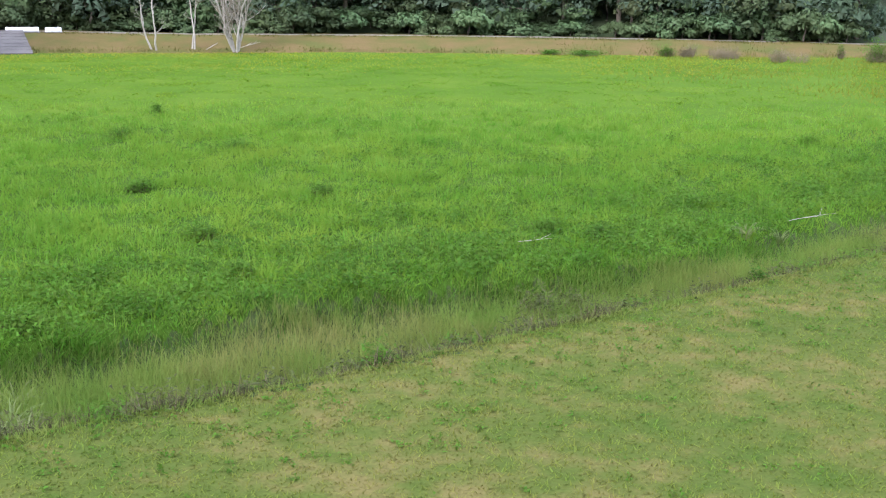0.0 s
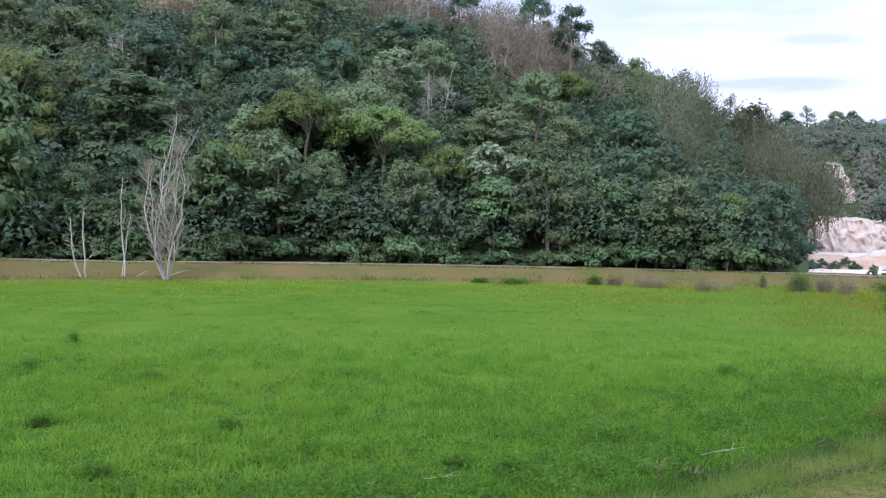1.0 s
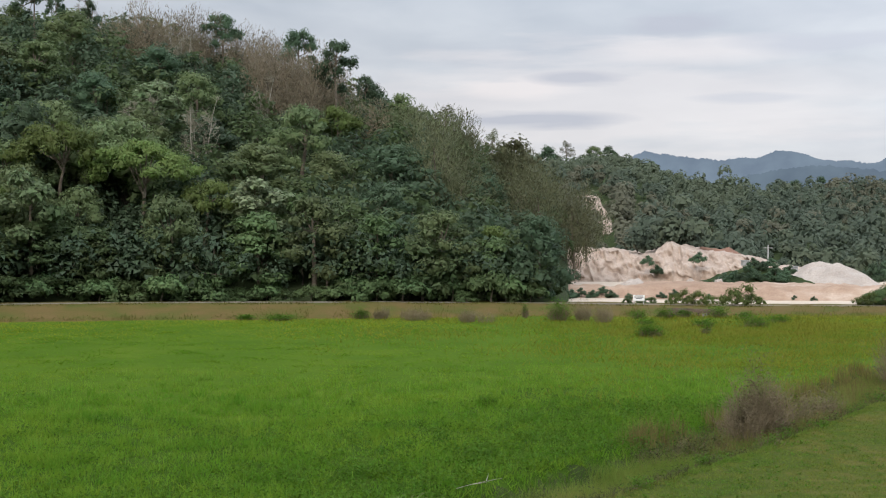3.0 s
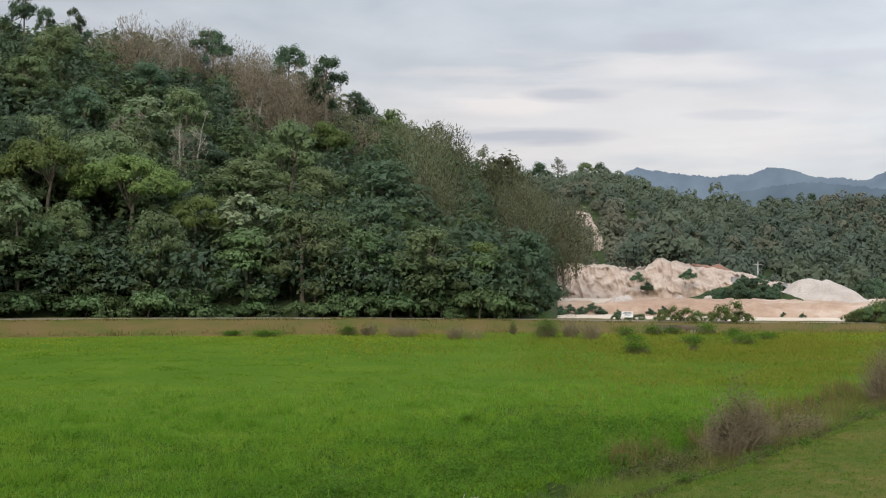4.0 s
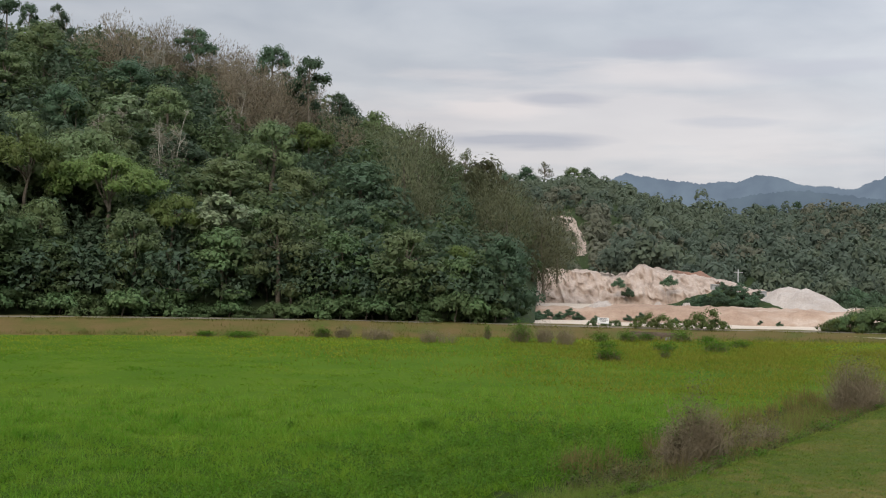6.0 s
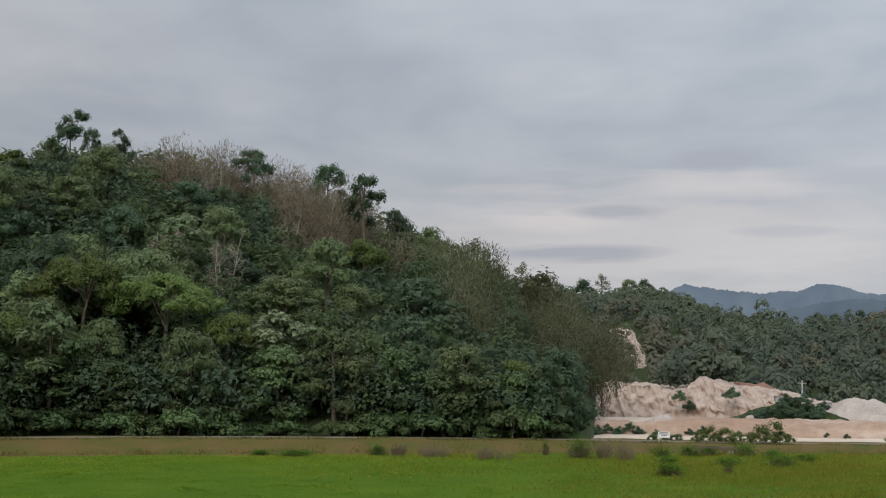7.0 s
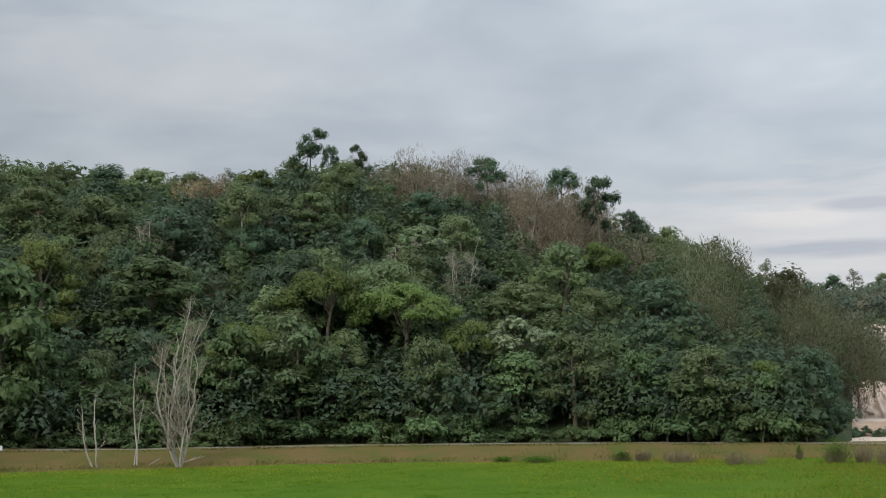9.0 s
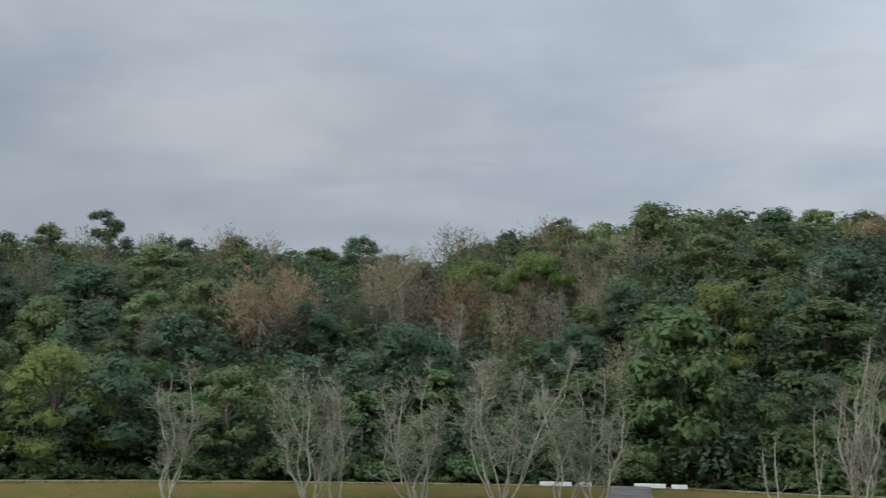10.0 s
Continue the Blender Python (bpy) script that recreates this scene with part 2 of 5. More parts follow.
M["leaf_mid"] = leafmat("leaf_green", (0.109, 0.151, 0.068), (0.178, 0.219, 0.098))
M["leaf_dark"] = leafmat("leaf_deep_green", (0.066, 0.11, 0.065), (0.106, 0.158, 0.087))
M["leaf_lime"] = leafmat("leaf_yellow_green", (0.108, 0.153, 0.044), (0.153, 0.197, 0.061))
M["leaf_big"] = leafmat("leaf_broad_green", (0.078, 0.127, 0.053), (0.126, 0.177, 0.072))
M["leaf_olive"] = leafmat("leaf_olive", (0.108, 0.122, 0.06), (0.152, 0.156, 0.084), isl=0.12)
M["leaf_brown"] = leafmat("leaf_dry_brown", (0.225, 0.195, 0.125), (0.29, 0.245, 0.16), isl=0.12)
M["leaf_rust"] = leafmat("leaf_rust", (0.25, 0.185, 0.11), (0.32, 0.24, 0.15))
M["leaf_white"] = leafmat("leaf_silvery", (0.1, 0.155, 0.066), (0.25, 0.295, 0.17), isl=0.35)
M["leaf_willow"] = leafmat("leaf_soft_olive", (0.15, 0.19, 0.057), (0.2, 0.235, 0.077))
# far leaves are paler and greyer: haze is painted into their colours
M["leaf_far"] = leafmat("leaf_far_haze", (0.105, 0.13, 0.086), (0.132, 0.16, 0.104), isl=0.05, obj=0.0)
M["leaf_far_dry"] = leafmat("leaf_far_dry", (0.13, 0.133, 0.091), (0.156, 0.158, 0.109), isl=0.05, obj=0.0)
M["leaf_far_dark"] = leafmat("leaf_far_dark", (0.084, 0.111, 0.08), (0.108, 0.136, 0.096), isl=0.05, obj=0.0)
M["red_soil"] = mat("red_soil", [(0.2, 0.11, 0.08), (0.28, 0.16, 0.11)], 0.4, 0.95, bump=0.5, fine=0.2)
M["rough_blade"] = mat("rough_grass", [(0.135, 0.175, 0.02), (0.19, 0.195, 0.028), (0.2, 0.188, 0.034)], 0.25, 0.9, island=0.08, trans=0.5, spec=0.05)
M["steel"] = mat("worn_steel", [(0.3, 0.3, 0.3), (0.45, 0.45, 0.44)], 1.0, 0.6, fine=0.1)
M["stone"] = mat("field_stone", [(0.12, 0.11, 0.095), (0.18, 0.165, 0.145)], 3.0, 0.9, bump=0.4, fine=0.2)
M["scrub_leaf"] = mat("withered_leaf", [(0.108, 0.09, 0.049), (0.16, 0.133, 0.076)], 2.0, 0.9, island=0.3, trans=0.3)
M["scrub_dark"] = mat("dark_withered_leaf", [(0.042, 0.056, 0.014), (0.085, 0.095, 0.028)], 2.0, 0.9, island=0.3, trans=0.3)
M["leaf_sage"] = leafmat("leaf_sage", (0.19, 0.2, 0.125), (0.26, 0.265, 0.17))
M["bank"] = mat("dark_stalks", [(0.05, 0.06, 0.022), (0.085, 0.078, 0.036), (0.06, 0.08, 0.024)], 1.5, 0.9, island=0.3, trans=0.2, spec=0.05)
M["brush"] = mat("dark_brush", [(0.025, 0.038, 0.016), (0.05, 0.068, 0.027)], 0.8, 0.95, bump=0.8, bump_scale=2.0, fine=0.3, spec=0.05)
M["old_wood"] = mat("weathered_wood", [(0.09, 0.065, 0.05), (0.16, 0.12, 0.09)], 1.2, 0.9, bump=0.4, fine=0.3)
M["ink"] = mat("dark_lettering", [(0.05, 0.05, 0.06), (0.08, 0.08, 0.09)], 1.0, 0.8)

rng = np.random.default_rng(7)


# ---- mesh tools ----
NORMALS = {}


def unit(v):
    return v / np.linalg.norm(v, axis=1, keepdims=True)


def mesh_np(name, verts, faces, material, smooth=False, normals=None):
    """One mesh from arrays; faces all have the same number of corners. normals: the soft normals of a crown's leaves."""
    verts, faces = np.asarray(verts, np.float32), np.asarray(faces, np.int32)
    me = bpy.data.meshes.new(name)
    k = faces.shape[1]
    me.vertices.add(len(verts))
    me.vertices.foreach_set("co", verts.ravel())
    me.loops.add(faces.size)
    me.loops.foreach_set("vertex_index", faces.ravel())
    me.polygons.add(len(faces))
    me.polygons.foreach_set("loop_start", np.arange(0, faces.size, k, dtype=np.int32))
    me.polygons.foreach_set("use_smooth", np.full(len(faces), smooth or normals is not None))
    me.update(calc_edges=True)
    if normals is not None:
        me.normals_split_custom_set_from_vertices(normals)
        NORMALS[me.name] = normals
    if material:
        me.materials.append(material)
    return me


def child(name, me, parent, label=""):
    ob = new(name, me)
    ob.parent = parent
    return tagged(ob, label)


def part(name, bm, material, parent, label=""):
    me = bpy.data.meshes.new(name)
    bm.to_mesh(me)
    bm.free()
    me.materials.append(material)
    return child(name, me, parent, label)


def polar(az, r, z=0.0):
    a = radians(az)
    return Vector((-math.sin(a) * r, math.cos(a) * r, z))


def tube(V, F, pts, radii, sides=5):
    """A tapered tube along pts, appended to V and F as quads."""
    pts = [Vector(p) for p in pts]
    base = len(V)
    for i, (p, r) in enumerate(zip(pts, radii)):
        d = (pts[min(i + 1, len(pts) - 1)] - pts[max(i - 1, 0)]).normalized()
        u = d.orthogonal().normalized()
        w = d.cross(u)
        for k in range(sides):
            a = 2 * math.pi * k / sides
            V.append(p + u * (math.cos(a) * r) + w * (math.sin(a) * r))
    for i in range(len(pts) - 1):
        for k in range(sides):
            a, b = base + i * sides + k, base + i * sides + (k + 1) % sides
            F.append((a, b, b + sides, a + sides))


def leaves(centres, normals, size, ratio=0.55, droop=0.35, loose=0.34):
    """Pointed leaves, one triangle each, lying across the normals."""
    n = len(centres)
    nn = normals + rng.normal(0, loose, (n, 3))
    nn /= np.linalg.norm(nn, axis=1, keepdims=True)
    d = rng.normal(0, 1, (n, 3))
    d[:, 2] -= droop
    d -= (d * nn).sum(1, keepdims=True) * nn
    d /= np.linalg.norm(d, axis=1, keepdims=True)
    s = np.cross(nn, d)
    k = (size * rng.uniform(0.65, 1.35, n))[:, None]
    tip, side = d * k * 0.55, s * k * 0.62 * ratio
    v = np.stack([centres - tip * 0.8 - side, centres + tip - nn * k * 0.1, centres - tip * 0.8 + side], 1).reshape(-1, 3)
    return v, np.arange(3 * n).reshape(-1, 3)


LEAF_COUNT = {}


def crown_mesh(name, lobes, count, size, material, core=0.6, flat=0.7, ratio=0.6, full=False, droop=0.35, clump=0.5, loose=0.2):
    """Leaves in clumps over a set of lobes (centre, radius); inner masses of foliage keep the crown from being seen through."""
    C, A, R = [], [], []
    for c, r in lobes:
        n = 10
        for i in range(n):
            z = 1 - (i + 0.5) * (2.0 if full else 1.32) / n
            a = i * 2.4 + rng.uniform(-0.4, 0.4)
            q = math.sqrt(max(0.0, 1 - z * z))
            d = np.array((math.cos(a) * q, math.sin(a) * q, z))
            A.append(d)
            C.append(np.array(c) + d * r * rng.uniform(0.5, 0.72) * [1, 1, flat])
            R.append(r * clump * rng.uniform(0.7, 1.25))
    C, A, R = np.array(C), np.array(A), np.array(R)
    own = np.repeat(np.arange(len(C)), np.maximum(4, (count * R**2 / (R**2).sum()).astype(int)))
    n = len(own)
    d = rng.normal(0, 1, (n, 3)) + A[own] * 0.9 + [0, 0, 0.2]
    if full:
        d = rng.normal(0, 1, (n, 3)) + A[own] * 0.5
    d /= np.linalg.norm(d, axis=1, keepdims=True)
    at = C[own] + d * (R[own][:, None] * rng.uniform(0.6, 1.08, (n, 1))) * [1, 1, max(flat, 0.7)]
    v, f = leaves(at, d * 0.8 + [0, 0, 0.5], size, ratio, droop, loose)
    mid = np.array([c for c, _ in lobes]).mean(0) - [0, 0, 0.8]
    soft = unit(unit(at - mid) * 0.7 + d * 0.55 + [0, 0, 0.3] + rng.normal(0, 0.2, (n, 3)))
    S = np.repeat(soft, 3, axis=0)
    if core:
        # the inner leaves, larger and darker for want of light
        k = len(lobes) * 60
        inner = np.repeat(np.arange(len(lobes)), 60)
        e = unit(rng.normal(0, 1, (k, 3)))
        rad = np.array([r for _, r in lobes])[inner][:, None]
        iv, jf = leaves(np.array([c for c, _ in lobes])[inner] + e * rad * core * rng.uniform(0.6, 1.2, (k, 1)) * [1, 1, flat], e, 0.38 * float(rad.mean()), 0.7, droop, 0.3)
        v, f, S = np.concatenate([v, iv]), np.concatenate([f, jf + len(v)]), np.concatenate([S, np.repeat(unit(e + [0, 0, 0.3]), 3, axis=0)])
    me = mesh_np(name, v, f, material, normals=S)
    LEAF_COUNT[me.name] = len(f)
    return me


def feather_mesh(name, width, low, high, count, size, material, ratio=0.14, lean=0.5, sprays=46, hollow=0.35):
    """A soft crown of many thin upright sprays, each a plume of narrow leaves, widest in its upper half."""
    u = rng.uniform(0, 1, sprays) ** 0.75
    a = np.arange(sprays) * 2.4 + rng.uniform(-0.3, 0.3, sprays)
    wide = width * 0.5 * np.sqrt(np.clip(1 - (2 * u - 1.08) ** 2, 0.03, 1)) * rng.uniform(hollow, 1.0, sprays) ** 0.6
    C = np.stack([np.cos(a) * wide, np.sin(a) * wide, low + (high - low) * u], 1)
    out = np.stack([np.cos(a) * lean, np.sin(a) * lean, np.full(sprays, 1.0)], 1) + rng.normal(0, 0.16, (sprays, 3))
    out /= np.linalg.norm(out, axis=1, keepdims=True)
    own = rng.integers(0, sprays, count)
    k = (high - low) * 0.26
    s = rng.uniform(-1, 1, count)
    fat = 0.34 * np.sqrt(np.clip(1 - s * s, 0.02, 1))[:, None]
    at = C[own] + out[own] * (s * k)[:, None] + rng.normal(0, 1, (count, 3)) * fat * k * 0.8
    d = out[own] + rng.normal(0, 0.34, (count, 3))
    d /= np.linalg.norm(d, axis=1, keepdims=True)
    face = at - [0, 0, low + (high - low) * 0.35]
    face = face / np.linalg.norm(face, axis=1, keepdims=True) + [0, 0, 0.4] + rng.normal(0, 0.3, (count, 3))
    side = np.cross(face, d)
    side /= np.linalg.norm(side, axis=1, keepdims=True)
    z = (size * rng.uniform(0.6, 1.4, count))[:, None]
    v = np.stack([at - d * z * 0.45 - side * z * ratio * 0.6, at + d * z * 0.55, at - d * z * 0.45 + side * z * ratio * 0.6], 1).reshape(-1, 3)
    flip = (np.cross(v[1::3] - v[0::3], v[2::3] - v[0::3]) * face).sum(1) < 0
    v = v.reshape(-1, 3, 3)
    v[flip] = v[flip][:, ::-1]
    me = mesh_np(name, v.reshape(-1, 3), np.arange(3 * count).reshape(-1, 3), material, normals=np.repeat(unit(face), 3, axis=0))
    LEAF_COUNT[me.name] = count
    return me


def trunk_mesh(name, height, radius, lobes, material, lean=(0, 0), limbs=5):
    V, F = [], []
    top = Vector((lean[0], lean[1], height))
    pts = [Vector((0, 0, -0.6)), Vector((lean[0] * 0.1 + 0.1, lean[1] * 0.1, height * 0.33)), Vector((lean[0] * 0.5 - 0.1, lean[1] * 0.5, height * 0.68)), top]
    tube(V, F, pts, [radius * 1.3, radius, radius * 0.75, radius * 0.45], 6)
    for c, r in lobes[:limbs]:
        c = Vector(c)
        s = pts[2].lerp(top, rng.uniform(0, 1))
        mid = s.lerp(c, 0.55) + Vector((0, 0, -0.25))
        tube(V, F, [s, mid, c], [radius * 0.42, radius * 0.3, radius * 0.12], 5)
    return mesh_np(name, V, F, material, True)


def lobe_set(n, width, low, high, r0, r1, dome=True):
    out = []
    for i in range(n):
        a = i * 2.4 + rng.uniform(-0.5, 0.5)
        q = math.sqrt((i + 0.5) / n)
        z = low + (high - low) * ((1 - q * q) if dome else rng.uniform(0, 1)) + rng.uniform(-0.5, 0.5)
        rad = width * q * rng.uniform(0.85, 1.1)
        out.append(((math.cos(a) * rad, math.sin(a) * rad, z), rng.uniform(r0, r1)))
    return out


def tree_thing(label, category="tree", name="tree", group=""):
    return tagged(new(name), label, category, group)


SPECIES = {}
# width of the crown, its lowest and highest leaf
SHAPE = {}


def species(key, label, crowns, trunk, name="tree", category="tree", bark="bark"):
    """Builds one tree, standing far under the ground out of sight until it is copied."""
    lobes, count, size, material, opts = crowns
    t = tree_thing(label, category, name)
    h, rad, lean, limbs = trunk
    child("trunk", trunk_mesh("trunk", h, rad, lobes, M[bark], lean, limbs), t)
    if "plume" in opts:
        low, high, width = opts["plume"]
        me = feather_mesh("crown", width, low, high, count, size, M[material], **{o: w for o, w in opts.items() if o != "plume"})
    else:
        me = crown_mesh("crown", lobes, int(count * 1.2), size * 0.9, M[material], **opts)
    child("crown", me, t)
    co = np.zeros(len(me.vertices) * 3)
    me.vertices.foreach_get("co", co)
    lo, hi = np.percentile(co.reshape(-1, 3), 3, axis=0), np.percentile(co.reshape(-1, 3), 97, axis=0)
    SHAPE[key] = ((hi[0] - lo[0] + hi[1] - lo[1]) / 2, lo[2], hi[2])
    SPECIES[key] = [t, False]


def plant(key, at, scale=1.0, turn=None, squash=1.0):
    """Stands a tree of that kind: the first one built, then copies of it."""
    t, used = SPECIES[key]
    a = rng.uniform(0, 360) if turn is None else turn
    m = Matrix.Translation(at) @ pose(0, 0, 0, rng.uniform(-3, 3), rng.uniform(-3, 3), a) @ Matrix.Diagonal((scale, scale, scale * squash, 1))
    if not used:
        t.matrix_basis = m
        SPECIES[key][1] = True
        return t
    keep = t.matrix_basis.copy()
    t.matrix_basis = Matrix.Identity(4)
    c = copy_thing(t, m)
    t.matrix_basis = keep
    return c


# ---- lie of the land ----
DIKE_R, CREST_R, CREST_Z = 97.0, 102.5, 1.32


def edge_x(y):
    """Where the mown lawn ends at the ditch."""
    return -10.85 + 0.757 * (y - 11.4) + 1.2 * math.sin(math.pi * min(max((y - 11.4) / 37.3, -0.3), 1.3))


def far_s(y):
    """How wide the ditch is, from the lawn's edge to the field's."""
    return np.interp(y, [12, 16, 19, 21, 23, 25, 28, 36, 50], [4.1, 4.0, 4.2, 3.4, 2.8, 2.5, 3.0, 3.0, 3.6])


def ditch_s(x, y):
    """Metres beyond the lawn's edge, towards the field."""
    return (edge_x(y) - x) * 0.8


RIDGE = [(-30, -9.0), (-12, -9.0), (-9, -5.0), (-7.3, -1.9), (-6.4, -0.7), (-4.8, 0.5), (-3.2, 1.7), (-0.6, 2.8), (1.8, 4.1), (4.9, 5.3), (6.9, 6.1), (8.7, 6.7), (10.9, 7.1), (13.5, 7.6), (18.5, 8.0), (20.9, 7.6), (23.2, 7.3), (26.5, 7.4), (30.2, 7.4), (33.7, 7.4), (35, 6.9), (37.6, 6.3), (42.6, 6.0), (43.4, 5.0), (45.5, 5.6), (53.4, 5.9), (60.9, 5.7), (66, 5.3), (72, 4.6), (84, 0.0), (100, -9.0)]


def ridge_z(az):
    e = float(np.interp(az, [a for a, _ in RIDGE], [b for _, b in RIDGE]))
    return max(-2.0, 6.0 + 200.0 * math.tan(radians(e)))


def hill_z(x, y):
    """Height of the wooded hill over the plain."""
    r, az = math.hypot(x, y), math.degrees(math.atan2(-x, y))
    u = (r - 107.0) / 93.0
    if u <= 0:
        return -1.0
    top = ridge_z(az)
    if u < 1:
        k = math.sin(u * math.pi / 2) ** 1.15
    else:
        k = 1 - 0.35 * min(1, (u - 1) / 1.2)
    foot = 0.9 - 2.2 * min(1.0, max(0.0, (-4.4 - az) / 0.9))
    return foot + (top - foot) * k + 1.2 * noise.noise((x * 0.03, y * 0.03, 0)) * min(1, u * 3)


def ground_z(x, y):
    s = ditch_s(x, y)
    z = 0.10 * noise.noise((x * 0.08, y * 0.08, 3)) + 0.05 * noise.noise((x * 0.3, y * 0.3, 5))
    w = float(far_s(y)) + 0.25 * noise.noise((0, y * 0.9, 12))
    if y < 75 and -0.4 < s < w:
        # steep banks under the lawn and under the field
        z -= 0.55 * min(1.0, max(0.0, s + 0.05) / 0.75) * min(1.0, (w - s) / 0.8)
    return z


# ---- large structure ----
def build_ground():
    """One sheet to the horizon: fine near the ditch, coarse beyond."""
    def axis(lo, hi, step, far):
        a = list(np.arange(lo, hi + 0.01, step))
        g, d = [], step
        v = hi
        while v < far:
            d *= 1.35
            v += d
            g.append(v)
        left, d, v = [], step, lo
        while v > -far:
            d *= 1.35
            v -= d
            left.append(v)
        return left[::-1] + a + g
    xs, ys = axis(-22, 22, 0.3, 4200), axis(6, 56, 0.3, 4200)
    V = [(x, y, ground_z(x, y) if math.hypot(x, y) < 300 else 0.0) for y in ys for x in xs]
    nx = len(xs)
    F = [(j * nx + i, j * nx + i + 1, (j + 1) * nx + i + 1, (j + 1) * nx + i) for j in range(len(ys) - 1) for i in range(nx - 1)]
    me = mesh_np("ground", V, F, M["soil"], True)
    me.materials.append(M["lawn"])
    me.materials.append(M["mud"])
    me.materials.append(M["shade_soil"])
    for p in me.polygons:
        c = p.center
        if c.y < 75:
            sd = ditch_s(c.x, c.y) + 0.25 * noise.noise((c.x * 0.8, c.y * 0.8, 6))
            # the last index is near field soil with painted shade
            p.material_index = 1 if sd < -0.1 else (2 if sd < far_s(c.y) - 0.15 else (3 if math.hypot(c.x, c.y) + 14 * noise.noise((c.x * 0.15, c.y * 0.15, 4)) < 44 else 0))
    tagged(new("ground", me), "flat green field and mown lawn beside a shallow ditch", "ground", kind="structure")


build_ground()


def dike_r(az):
    """The dike runs straight across the view and bends round the field's far corner."""
    if az < 12:
        return DIKE_R / max(0.5, math.cos(radians(az - 12) * 0.85))
    return DIKE_R - 0.04 * max(0, az - 40)


def crest_k(az):
    """The crest sinks a little towards the quarry."""
    return float(np.interp(az, [-22, -12, -4, 2, 10, 26, 33], [0.34, 0.42, 0.6, 0.68, 0.75, 0.79, 1.0]))


def build_dike():
    V, F = [], []
    prof = [(-1.0, -0.3), (0.0, 0.05), (2.0, 0.52), (3.9, 1.02), (5.2, 1.28), (5.8, 1.32), (10.5, 1.32), (11.2, 1.2), (15.0, 0.6), (19.0, -0.2)]
    azs = np.arange(-48, 86, 0.5)
    for az in azs:
        r = dike_r(az)
        for dr, z in prof:
            q = polar(az, r + dr)
            V.append((q.x, q.y, z * crest_k(az) + (0.07 * noise.noise((q.x * 0.25, q.y * 0.25, 1)) if z > 0 else 0)))
    k = len(prof)
    for i in range(len(azs) - 1):
        for j in range(k - 1):
            F.append((i * k + j + k, i * k + j, i * k + j + 1, i * k + j + 1 + k))
    me = mesh_np("dike", V, F, M["dike"], True)
    tagged(new("dike", me), "low earth dike covered in brownish dry turf", "embankment", kind="structure")
    # pale track along the crest
    V, F = [], []
    for az in azs:
        r = dike_r(az)
        for dr in (6.6, 7.6, 9.0):
            q = polar(az, r + dr)
            V.append((q.x, q.y, 1.33 * crest_k(az) - 0.01 + 0.03 * noise.noise((q.x * 0.5, q.y * 0.5, 9)) + (0.03 if dr == 7.6 else 0)))
    for i in range(len(azs) - 1):
        for j in range(2):
            F.append((i * 3 + j + 3, i * 3 + j, i * 3 + j + 1, i * 3 + j + 4))
    tagged(new("road", mesh_np("road", V, F, M["road"], True)), "pale gravel track along the dike's crest", "road", kind="structure")


build_dike()


def build_hill():
    V, F = [], []
    azs, rs = np.arange(-5.4, 97, 0.6), np.concatenate([np.arange(106, 206, 4), np.arange(210, 400, 15)])
    for az in azs:
        for r in rs:
            q = polar(az, r)
            V.append((q.x, q.y, hill_z(q.x, q.y)))
    k = len(rs)
    for i in range(len(azs) - 1):
        for j in range(k - 1):
            F.append((i * k + j + k, i * k + j, i * k + j + 1, i * k + j + 1 + k))
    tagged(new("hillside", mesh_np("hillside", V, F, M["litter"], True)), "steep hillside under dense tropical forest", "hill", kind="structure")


build_hill()

# ---- forest ----
species("broad", "broad-crowned green forest tree on the hillside", (lobe_set(14, 3.5, 2.2, 7.6, 1.4, 2.1), 2205, 0.33, "leaf_mid", {}), (6.0, 0.22, (0.3, 0.2), 5))
species("broad2", "broad-crowned green forest tree on the hillside", (lobe_set(14, 4.4, 3.4, 8.2, 1.3, 2.3), 2646, 0.33, "leaf_mid", {"flat": 0.6}), (6.4, 0.24, (-0.5, 0.3), 6))
species("broad_b2", "dense dark green forest tree on the hillside", (lobe_set(15, 4.2, 2.4, 8.6, 1.2, 2.2), 2646, 0.32, "leaf_dark", {"flat": 0.65}), (6.4, 0.24, (0.4, -0.3), 6))
species("umbrella", "wide yellow-green umbrella-crowned tree with a forked trunk", (lobe_set(30, 5.0, 6.4, 8.8, 1.0, 1.4), 5200, 0.27, "leaf_lime", {"flat": 0.55, "core": 0.5}), (6.4, 0.24, (0.8, 0.2), 10))
species("pale_stem", "tall forest tree with a long pale bare trunk", (lobe_set(11, 2.6, 6.6, 11.5, 1.2, 1.8), 1600, 0.34, "leaf_mid", {}), (9.6, 0.15, (0.1, 0), 5), bark="pale_bark")
species("broad_b", "dense dark green forest tree on the hillside", (lobe_set(14, 3.3, 1.6, 7.8, 1.4, 2.1), 2205, 0.32, "leaf_dark", {}), (6.0, 0.22, (-0.4, 0.2), 5))
species("broad_c", "rounded mid-green forest tree with a lumpy crown", (lobe_set(17, 3.4, 1.6, 7.6, 1.0, 1.7), 2205, 0.32, "leaf_mid", {"flat": 0.6}), (6.0, 0.2, (-0.2, -0.3), 6))
species("oval", "tall narrow dark green forest tree on the hillside", (lobe_set(11, 2.1, 2.4, 9.2, 1.2, 1.8), 1984, 0.31, "leaf_dark", {}), (7.6, 0.2, (0.2, -0.2), 4))
species("lime", "yellow-green broad-crowned tree in the forest", (lobe_set(14, 3.9, 5.2, 7.8, 1.2, 1.8), 2205, 0.31, "leaf_lime", {"flat": 0.55}), (6.4, 0.2, (0.4, 0.1), 6))
